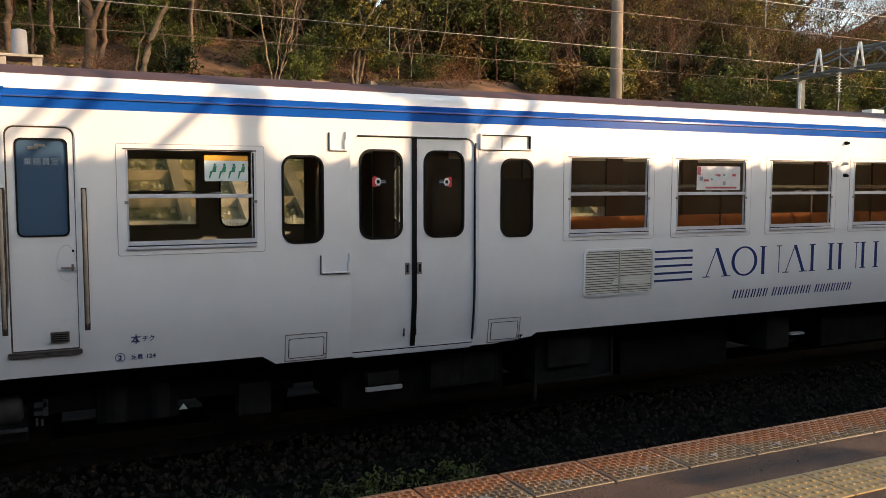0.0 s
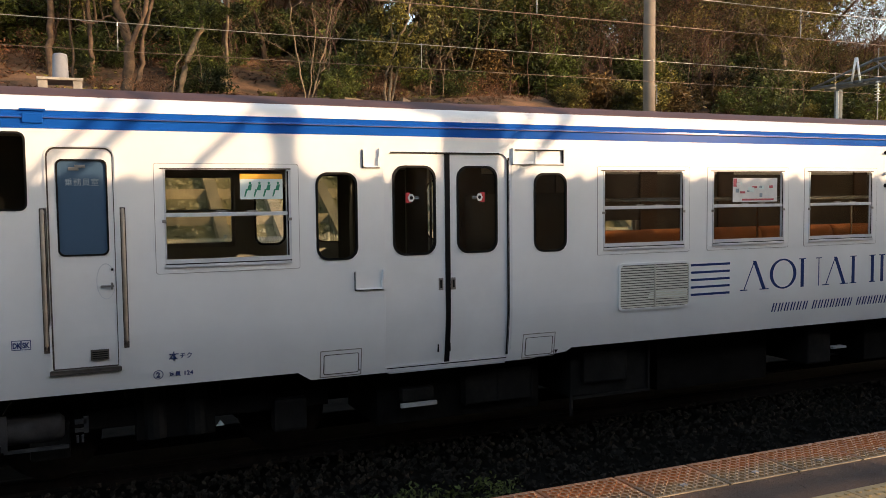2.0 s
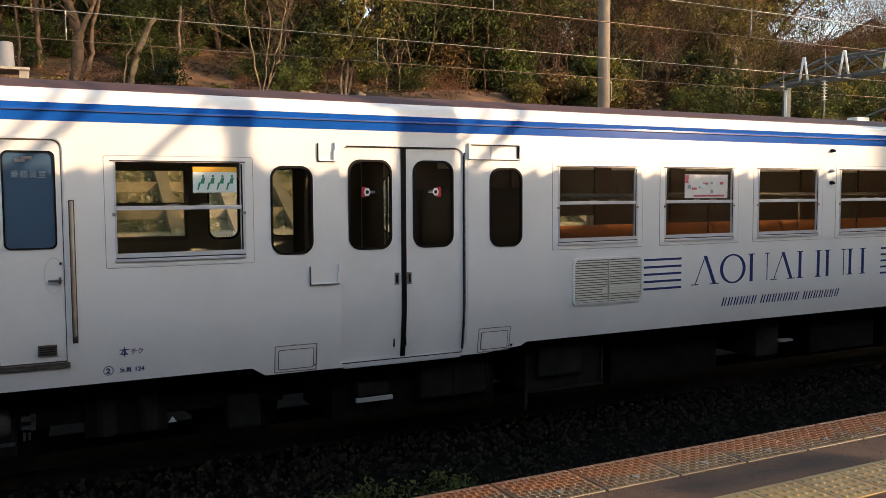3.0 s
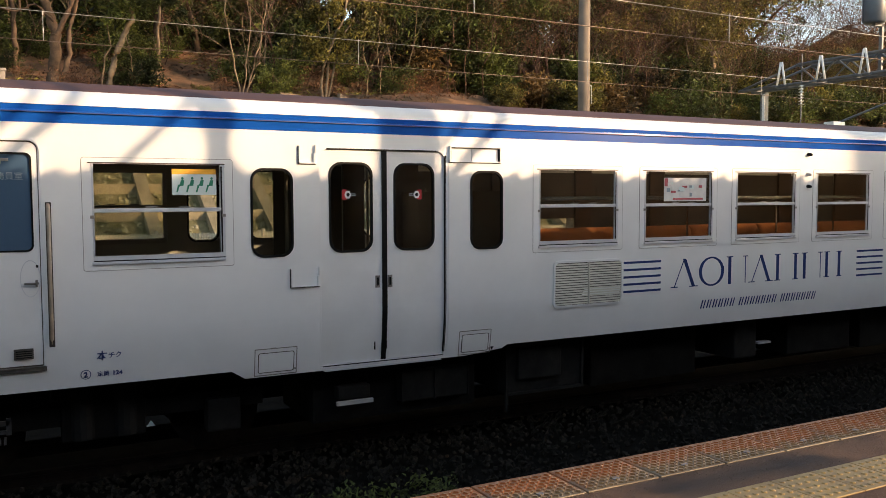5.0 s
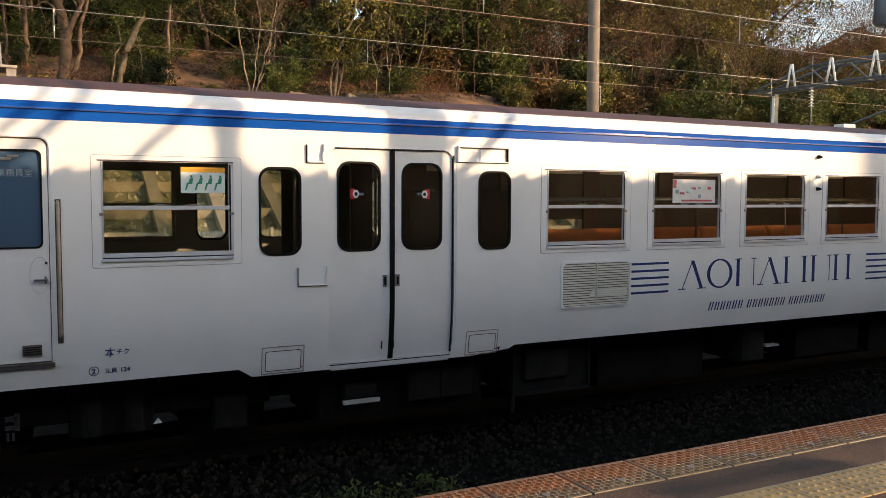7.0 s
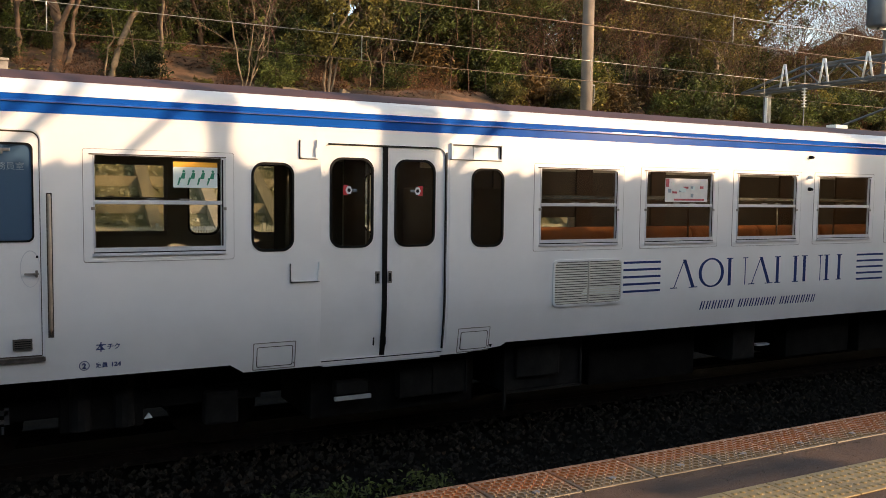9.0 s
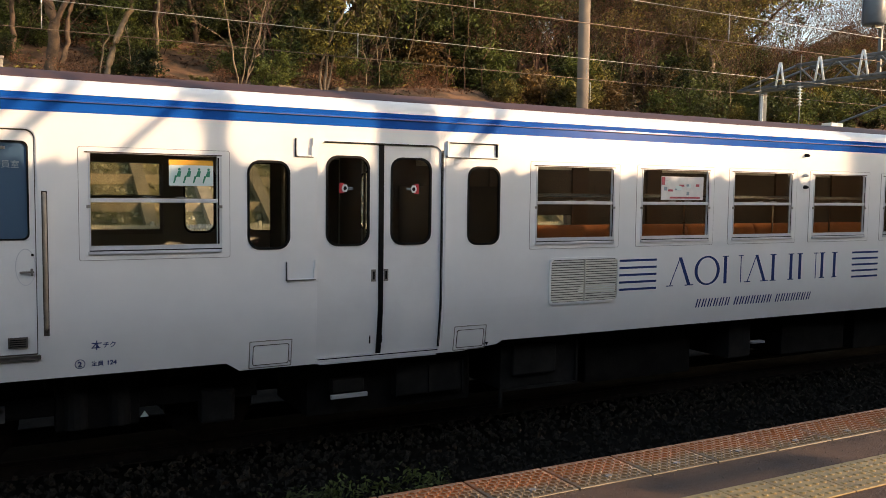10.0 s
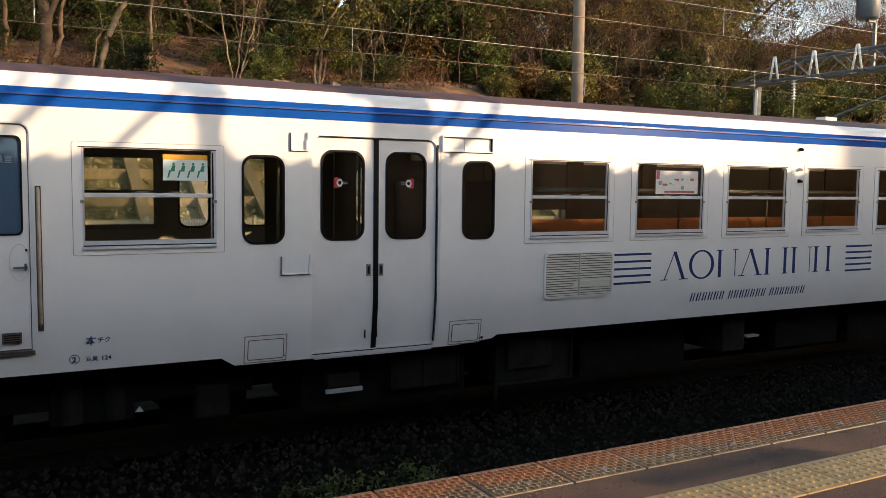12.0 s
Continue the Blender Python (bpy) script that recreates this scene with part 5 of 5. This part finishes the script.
    for src, x, y, s in spots:
        most = room(x, y)
        if src in tall and tall[src] * s > most:
            s = most / tall[src]
            if s < 0.3:
                continue
        turn = rng.uniform(0, 6.28)
        if src not in used:
            used.add(src)
            src.matrix_basis = Matrix.LocRotScale((x, y, hill(x, y)), Euler((0, 0, turn)), None)
        else:
            plant(src, x, y, s, turn, 0.0, rng.uniform(0.9, 1.2))


wood()


def bank_tree(seed, x, y, stems, crown=(), leaves=None, bark=BARK, label="slender tree on the open bank", per=60):
    """A tree of drawn stems: each a radius at the foot and the top, and points (across, up), with twigs; crown: (across, up, radius)."""
    rng = random.Random(seed)
    t = empty("tree", (x, y, hill(x, y)), label, "tree", "trees on the bank")
    bm, tips = bmesh.new(), []
    for r0, r1, pts in stems:
        fine_pts = []
        depth = rng.uniform(-0.15, 0.15)
        for (xa, za), (xb, zb) in zip(pts, pts[1:]):
            for k in range(4):
                f = k / 4
                w = 0.0 if not fine_pts else 0.022
                fine_pts.append((xa + (xb - xa) * f + rng.gauss(0, w), depth * za + rng.gauss(0, w), za + (zb - za) * f))
        fine_pts.append((pts[-1][0], depth * pts[-1][1], pts[-1][1]))
        n = len(fine_pts)
        tube(bm, fine_pts, [(r0 + (r1 - r0) * k / (n - 1)) * (1.35 if k == 0 and r0 > 0.06 else 1.0) for k in range(n)], 8, cap=False)
        for k in range(rng.randint(2, 4)):
            q = fine_pts[rng.randint(n // 3, n - 1)]
            a = rng.uniform(-1, 1)
            limb(bm, rng, q, (a, rng.uniform(-0.5, 0.5), rng.uniform(0.1, 1.0)), rng.uniform(0.4, 1.0), max(0.007, r1 * 0.25), 1, tips, 0.35, 5, 0.1)
    part("trunk", bm, bark, t, smooth=True)
    if crown:
        blobs = [(cx + rng.gauss(0, r * 0.5), rng.gauss(0, r * 0.6), cz + rng.gauss(0, r * 0.5), rng.uniform(0.12, 0.30)) for cx, cz, r in crown for k in range(9)]
        new("crown", mesh_of("crown", *leaf_cloud(rng, blobs, per, 0.07), leaves)).parent = t


def bank_trees():
    bank_tree(401, -1.92, 16.5, [(0.155, 0.09, [(0, -0.3), (0.03, 0.5), (0.08, 1.25), (-0.05, 1.8), (-0.32, 2.6), (-0.5, 3.6)]), (0.075, 0.05, [(0.09, 1.2), (0.35, 1.65), (0.55, 2.4), (0.7, 3.4)]),
                                 (0.075, 0.045, [(0.12, -0.2), (0.36, 0.6), (0.42, 1.4), (0.66, 2.3), (0.85, 3.4)]), (0.030, 0.012, [(0.05, 1.55), (-0.35, 1.95), (-0.85, 1.72), (-1.5, 1.85)])],
              [(-0.4, 3.6, 0.6), (0.9, 3.4, 0.5)], LEAFD, BARK, "forked tree with rough brown bark on the bank")
    bank_tree(402, -0.64, 16.5, [(0.090, 0.060, [(0, -0.3), (0.18, 0.65), (0.42, 1.35), (0.70, 1.9), (0.76, 2.6), (0.85, 3.6)]), (0.026, 0.014, [(-0.15, -0.2), (-0.05, 0.6), (0.12, 1.15), (0.1, 1.9)]), (0.022, 0.012, [(0.5, 1.5), (0.62, 1.0), (0.66, 0.5)])],
              [(0.75, 2.4, 0.4), (0.3, 2.2, 0.4), (1.0, 3.3, 0.6)], LEAFD, BARKP, "leaning tree with pale bark on the bank")
    bank_tree(403, 0.95, 18.2, [(0.055, 0.04, [(0, -0.3), (0.0, 0.8), (0.05, 1.8), (0.08, 3.4)])], [(-0.5, 2.4, 0.5), (0.6, 2.2, 0.5), (0.2, 3.2, 0.5)], LEAFD, BARKP)
    bank_tree(404, 2.98, 16.5, [(0.030, 0.016, [(0, -0.2), (-0.15, 0.5), (-0.28, 1.2), (-0.55, 2.4), (-0.6, 3.4)]), (0.028, 0.014, [(0.02, -0.2), (0.22, 0.6), (0.48, 1.5), (0.75, 2.8)]), (0.022, 0.012, [(0.05, -0.2), (0.32, 0.7), (0.5, 1.2), (0.62, 2.4)]), (0.018, 0.010, [(0, 0.2), (0.1, 1.0), (0.25, 2.0), (0.2, 3.0)])], bark=BARKP, label="leafless many-stemmed small tree on the bank")
    bank_tree(405, 5.41, 16.5, [(0.045, 0.03, [(-0.08, -0.2), (-0.05, 0.9), (0.10, 1.4), (0.5, 2.2), (0.7, 3.2)]), (0.048, 0.03, [(0.06, -0.2), (0.12, 0.9), (0.2, 1.5), (0.15, 2.6)]), (0.035, 0.022, [(0.12, -0.2), (0.30, 0.9), (0.45, 1.6), (1.0, 2.5)])],
              [(0.0, 1.35, 0.35), (0.5, 1.2, 0.35), (-0.35, 1.7, 0.4), (0.4, 2.0, 0.5), (1.0, 2.0, 0.4), (1.4, 2.6, 0.5), (0.3, 2.8, 0.5), (-0.3, 2.4, 0.4)], LEAFY, BARKP, "pale-stemmed tree with a yellow-green crown")
    bank_tree(406, 20.92, 16.5, [(0.13, 0.09, [(0, -0.3), (0.04, 0.6), (0.15, 1.3), (0.2, 2.4)])], [(0.1, 2.0, 0.5), (0.6, 1.6, 0.4)], LEAFY, BARKP)
    bank_tree(407, -3.75, 17.6, [(0.10, 0.07, [(0, -0.3), (-0.02, 0.8), (0.05, 1.8), (0.0, 3.4)]), (0.04, 0.02, [(0.5, -0.3), (0.55, 0.7), (0.45, 1.6), (0.6, 3.0)])], [(0.3, 2.8, 0.6)], LEAFD, BARK)
    bank_tree(408, -2.75, 18.4, [(0.075, 0.05, [(0, -0.3), (0.03, 0.8), (-0.03, 1.8), (0.05, 3.4)])], [(0.0, 2.6, 0.6)], LEAFO, BARK)
    bank_tree(409, -5.4, 17.0, [(0.12, 0.08, [(0, -0.3), (-0.06, 0.8), (-0.15, 1.8), (-0.1, 3.4)])], [(0.0, 2.9, 0.6)], LEAFD, BARK)
    bank_tree(410, 6.9, 16.6, [(0.016, 0.010, [(0, -0.2), (-0.05, 0.7), (-0.25, 1.4), (-0.3, 2.6)]), (0.014, 0.009, [(0.4, -0.2), (0.38, 0.8), (0.3, 1.4), (0.45, 2.6)])], bark=BARKP, label="thin leafless saplings on the bank")
    bank_tree(411, 9.6, 16.4, [(0.018, 0.010, [(0, -0.2), (-0.1, 0.8), (0.1, 1.6), (0.0, 2.8)]), (0.018, 0.010, [(0.6, -0.2), (0.55, 0.8), (0.75, 1.7), (0.7, 2.9)]), (0.014, 0.009, [(1.3, -0.2), (1.2, 0.9), (1.5, 1.5), (1.6, 2.7)])], bark=TWIG, label="thin leafless saplings on the bank")


bank_trees()


def shade_trees():
    """Unseen tall trees behind the station, added so that their high crowns throw broken shade on the hillside."""
    src = tree(501, 7.0, 1.9, LEAFD, 24, bare=0.66, r=0.09, leaf=0.13, per=40)
    src["label"], src["group"] = "unseen tall tree with a high thin crown, added to shade the hillside", "yard trees"
    src.matrix_basis = Matrix.LocRotScale((24.5, -17.0, -0.28), None, (2.6, 2.6, 2.6))
    for k, (x, y, s) in enumerate(((31.5, -26.0, 3.3), (35.2, -27.0, 3.4), (28.5, -16.0, 2.7), (32.0, -17.5, 2.5), (36.5, -16.0, 2.75), (43.0, -17.0, 2.6))):
        copy_thing(src, Matrix.LocRotScale((x, y, -0.28), Euler((0, 0, 1.3 + 1.7 * k)), (s, s, s)))


shade_trees()


def litter():
    """Fallen leaves and grass tufts over the open bank."""
    rng = random.Random(77)
    for name, m, n, size, tall in (("leaf_litter", LEAFB, 26000, 0.048, 0.0), ("grass_tufts", LEAFY, 8000, 0.065, 1.0)):
        verts, faces = [], []
        for k in range(n):
            x, y = rng.uniform(-10, 14), rng.uniform(14.2, 24)
            if noise.noise((x * 0.5, y * 0.5, 5.0 + tall * 9)) < -0.1 + 0.25 * tall:
                continue
            c = Vector((x, y, hill(x, y) + 0.02 + 0.05 * tall))
            e = Euler((rng.uniform(-0.7, 0.7) + 1.2 * tall, rng.uniform(-0.7, 0.7), rng.uniform(0, 6.28))).to_matrix()
            s = size * rng.uniform(0.6, 1.5)
            o = len(verts)
            verts += [c + e @ (Vector(p) * s) for p in ((-1, 0, 0.1), (0, 0.45 - 0.25 * tall, 0), (1, 0, 0.15), (0, -0.45 + 0.25 * tall, 0))]
            faces += [(o, o + 1, o + 2), (o, o + 2, o + 3)]
        tagged(new(name, mesh_of(name, verts, faces, m)), "fallen brown leaves and tufts on the bank", "ground cover", kind="stuff")


litter()


def bank_bits():
    """Concrete kerb pieces and stumps left on the bank."""
    for x, y, a, l, w, h in ((4.85, 16.4, 58, 0.85, 0.16, 0.02), (4.3, 16.5, 12, 0.60, 0.30, 0.10), (5.95, 16.2, 50, 0.55, 0.14, 0.05), (3.4, 16.6, 5, 0.5, 0.25, 0.12), (1.9, 16.3, 8, 0.4, 0.25, 0.12)):
        bm = boxes((-l / 2, l / 2, -w / 2, w / 2, -0.25, h), bevel=0.025)
        ob = part("kerb_stone", bm, STONE)
        ob.matrix_basis = pose(x, y, hill(x, y), 0, a * 0.30, a * 0.5)
        tagged(ob, "old concrete kerb stone lying on the bank", "kerb stone", "kerb stones on the bank")


bank_bits()


def house(x, y, w, d, h, turn):
    """A rendered house with a gabled tile roof and windows."""
    z = hill(x, y) - 0.3
    g = empty("house", (x, y, z), "pale rendered house with a dark tiled gable roof", "house", "houses behind the wood")
    g.rotation_euler = (0, 0, radians(turn))
    bm = bmesh.new()
    box(bm, -w / 2, w / 2, -d / 2, d / 2, 0, h)
    for s in (-1, 1):
        bm.faces.new([bm.verts.new(p) for p in ((-w / 2, s * d / 2, h), (w / 2, s * d / 2, h), (0, s * d / 2, h + w * 0.28))])
    part("wall", bm, HOUSEW, g)
    bm = bmesh.new()
    for s in (-1, 1):
        vs = [bm.verts.new(p) for p in ((0, -d / 2 - 0.5, h + w * 0.28 + 0.1), (s * (w / 2 + 0.5), -d / 2 - 0.5, h - 0.18), (s * (w / 2 + 0.5), d / 2 + 0.5, h - 0.18), (0, d / 2 + 0.5, h + w * 0.28 + 0.1))]
        f = bm.faces.new(vs)
        e = bmesh.ops.extrude_face_region(bm, geom=[f])
        for v in e["geom"]:
            if isinstance(v, bmesh.types.BMVert):
                v.co.z += 0.16
    part("roof", bm, HOUSER, g)
    for k in (-1, 1):
        for zz in (0.9, 3.7):
            if zz + 1.3 < h:
                win = part("window", boxes((k * w * 0.24 - 0.8, k * w * 0.24 + 0.8, -d / 2 - 0.05, -d / 2 + 0.05, zz, zz + 1.3)), GASKET, g)
                part("frame", boxes((k * w * 0.24 - 0.88, k * w * 0.24 + 0.88, -d / 2 - 0.08, -d / 2 - 0.051, zz - 0.08, zz), (k * w * 0.24 - 0.03, k * w * 0.24 + 0.03, -d / 2 - 0.08, -d / 2 - 0.051, zz, zz + 1.3)), ALU, win)


house(75.5, 52, 10, 8, 5.9, -45)
house(10.5, 46, 9, 8, 3.2, -8)
house(26, 52, 9, 8, 3.6, 10)


# ---- platform ----

tagged(part("platform", boxes((-70, 110, -10.6, -3.66, -0.28, PZ - 0.065), (-70, 110, -10.6, -3.985, PZ - 0.065, PZ - 0.004)), ASPH), "worn reddish asphalt platform", "platform", kind="structure")
tagged(part("platform_wall", boxes((-70, 110, -3.659, -3.655, -0.28, PZ - 0.07)), PLATW), "stained concrete platform wall", "wall", kind="structure")


def grit():
    """Loose grit and crumbs along the joint behind the edge blocks."""
    rng = random.Random(31)
    verts, faces = [], []
    for k in range(2600):
        x, y = rng.uniform(-1.0, 9.0), -3.99 - abs(rng.gauss(0, 0.07)) if k % 3 else rng.uniform(-4.30, -3.99)
        r = rng.uniform(0.0015, 0.0055)
        o, z = len(verts), PZ - 0.003
        a = rng.uniform(0, 6.28)
        verts += [(x + r * math.cos(a + t), y + r * math.sin(a + t), z) for t in (0, 2.1, 4.2)] + [(x, y, z + r * 1.3)]
        faces += [(o, o + 1, o + 3), (o + 1, o + 2, o + 3), (o + 2, o, o + 3)]
    tagged(new("grit", mesh_of("grit", verts, faces, STONE)), "loose grit and crumbs on the asphalt by the edge", "grit", kind="stuff")


grit()


# ---- ballast ----
def ballast():
    """Loose angular stones on the trackbed, one heap nobody could count."""
    rng = random.Random(4)
    verts, faces = [], []
    base = [(1, 0, 0), (-1, 0, 0), (0, 1, 0), (0, -1, 0), (0, 0, 1), (0, 0, -1)]
    tri = [(0, 2, 4), (2, 1, 4), (1, 3, 4), (3, 0, 4), (2, 0, 5), (1, 2, 5), (3, 1, 5), (0, 3, 5)]
    for k in range(9000):
        x, y = rng.uniform(-5.5, 13.0), rng.uniform(-1.9, 0.9)
        z = -0.27 + 0.10 * max(0, 1 - abs(y - 1.0) / 1.6) + rng.uniform(0, 0.05)
        s = rng.uniform(0.018, 0.042)
        e = Euler((rng.uniform(0, 6), rng.uniform(0, 6), rng.uniform(0, 6))).to_matrix()
        o = len(verts)
        for b in base:
            v = e @ Vector([c * s * rng.uniform(0.6, 1.25) for c in b])
            verts.append((x + v.x, y + v.y, z + v.z))
        faces += [(a + o, b + o, c + o) for a, b, c in tri]
    me = bpy.data.meshes.new("ballast")
    me.from_pydata(verts, [], faces)
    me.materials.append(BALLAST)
    tagged(new("ballast", me), "crushed stone ballast with shade in its colour between platform and railcar", "ballast", kind="stuff")


ballast()


def weeds():
    """Low weeds and dead leaves growing through the ballast."""
    rng = random.Random(15)
    blobs = []
    while len(blobs) < 420:
        x, y = rng.uniform(-4.5, 2.5), rng.uniform(-2.1, -0.4)
        if noise.noise((x * 0.7, y * 0.9, 2.0)) > -0.05:
            blobs.append((x, y, -0.20, rng.uniform(0.05, 0.14)))
    tagged(new("weeds", mesh_of("weeds", *leaf_cloud(rng, blobs, 16, 0.030), LEAFD)), "low dark weeds growing through the ballast", "weeds", kind="stuff")


weeds()


# ---- unseen station behind: roof edge and walls added to throw the shade ----
def station():
    st = empty("station_building", (0, -10.5, PZ), "unseen long station wall with a folded sheet canopy, added to shade the railcar", "building", kind="structure")
    rise = math.tan(radians(SUN_EL)) / math.cos(radians(SUN_AZ))
    top = 2.662 + 10.5 * rise - PZ - 0.20
    # The opening and its transom are sized for the sun strip on the platform.
    pa, pb, ph = 3.9, 16.0, 2.225
    part("wall", boxes((-70, pa, -0.3, 0, 0, top), (pb, 110, -0.3, 0, 0, top), (pa, pb, -0.3, 0, ph, top)), DARKW, st)
    part("post", boxes((12.0, 12.22, -0.3, 0, 0, ph)), DARKW, st)
    part("transom", boxes((5.5, 6.75, -0.1, 0, 1.955, 2.01)), DARKW, st)
    # canopy: folded sheet with trapezoid waves at the eave, on a deep beam
    ye = 4.3
    zt = 2.662 + (10.5 - ye) * rise - PZ
    bm = bmesh.new()
    x, prev, rng = -45.0, None, random.Random(2)
    while x < 60:
        up = rng.uniform(0.065, 0.10)
        for dx, dz in ((0, -0.085), (0.040, -0.095), (0.115, up), (0.140, up), (0.235, -0.085)):
            z = zt + dz
            row = [bm.verts.new((x + dx, ye, z)), bm.verts.new((x + dx, 0.0, z - 0.12)), bm.verts.new((x + dx, 0.0, z - 0.15)), bm.verts.new((x + dx, ye, z - 0.03))]
            if prev:
                for k in range(4):
                    bm.faces.new((prev[k], row[k], row[(k + 1) % 4], prev[(k + 1) % 4]))
            prev = row
        x += 0.275
    part("canopy_sheet", bm, SHEET, st)
    part("canopy_beam", boxes((-45, 60, ye - 0.25, ye - 0.05, zt - 0.42, zt - 0.085)), GALV, st)
    # Unseen wall added to keep bright sky out of the window reflections.
    part("reflection_block", boxes((-60, 100, -5.9, -5.6, -1.2, 4.36 - PZ)), DARKW, st)
    return st


station()


# ---- pieces of the platform ----
def edge_block():
    """A concrete edge block with rows of raised slanting treads."""
    bm = bmesh.new()
    box(bm, 0.006, 0.503, -0.345, 0.03, -0.065, 0.0, bevel=0.006)
    for i in range(13):
        for j in range(9):
            x, y = 0.035 + 0.036 * i, -0.318 + 0.037 * j
            s = 1 if (i + j) % 2 else -1
            u, v = Vector((0.011, 0.011 * s, 0)), Vector((-0.0045 * s, 0.0045, 0))
            c = Vector((x, y, 0))
            lo = [bm.verts.new(c + p + Vector((0, 0, -0.001))) for p in (-u - v, u - v, u + v, -u + v)]
            hi = [bm.verts.new(c + p * 0.7 + Vector((0, 0, 0.009))) for p in (-u - v, u - v, u + v, -u + v)]
            bm.faces.new(hi)
            for k in range(4):
                bm.faces.new((lo[k], lo[(k + 1) % 4], hi[(k + 1) % 4], hi[k]))
    me = finish("edge_block", bm, [EDGE, STUD], turn=True)
    # tread tops take the worn, sun-brightened colour
    for p in me.polygons:
        p.material_index = int(p.center.z > 0.006)
    return me


def tactile_tile():
    """A square warning tile with rows of flat domes."""
    bm = bmesh.new()
    box(bm, 0.003, 0.332, -0.347, -0.003, -0.03, 0.004, bevel=0.004)
    for i in range(5):
        for j in range(5):
            tube(bm, [(0.044 + 0.062 * i, -0.050 - 0.063 * j, z) for z in (0.003, 0.010)], [0.019, 0.012], 8)
    return finish("tactile_tile", bm, TACT)


edge_row = empty("platform_edge", (0, -3.63, PZ), "row of rust-stained concrete platform edge blocks", "platform edge", kind="structure")
blk = edge_block()
for i in range(-14, 34):
    shared("edge_block", blk, edge_row, (-0.610 + 0.5095 * i, 0, 0))
tact_row = empty("tactile_paving", (0, -4.322, PZ), "row of worn yellow tactile warning tiles", "tactile paving", kind="structure")
bm = bmesh.new()
tube(bm, [(0, 0, -0.002), (0, 0, 0.008)], 0.021, 14)
plug = finish("plug", bm, COWL)
for i in range(-14, 34):
    shared("plug", plug, edge_row, (-0.610 + 0.5095 * i + 0.26, -0.262, 0))
til = tactile_tile()
for i in range(-14, 40):
    shared("tactile_tile", til, tact_row, (0.031 + 0.335 * i, 0, 0))
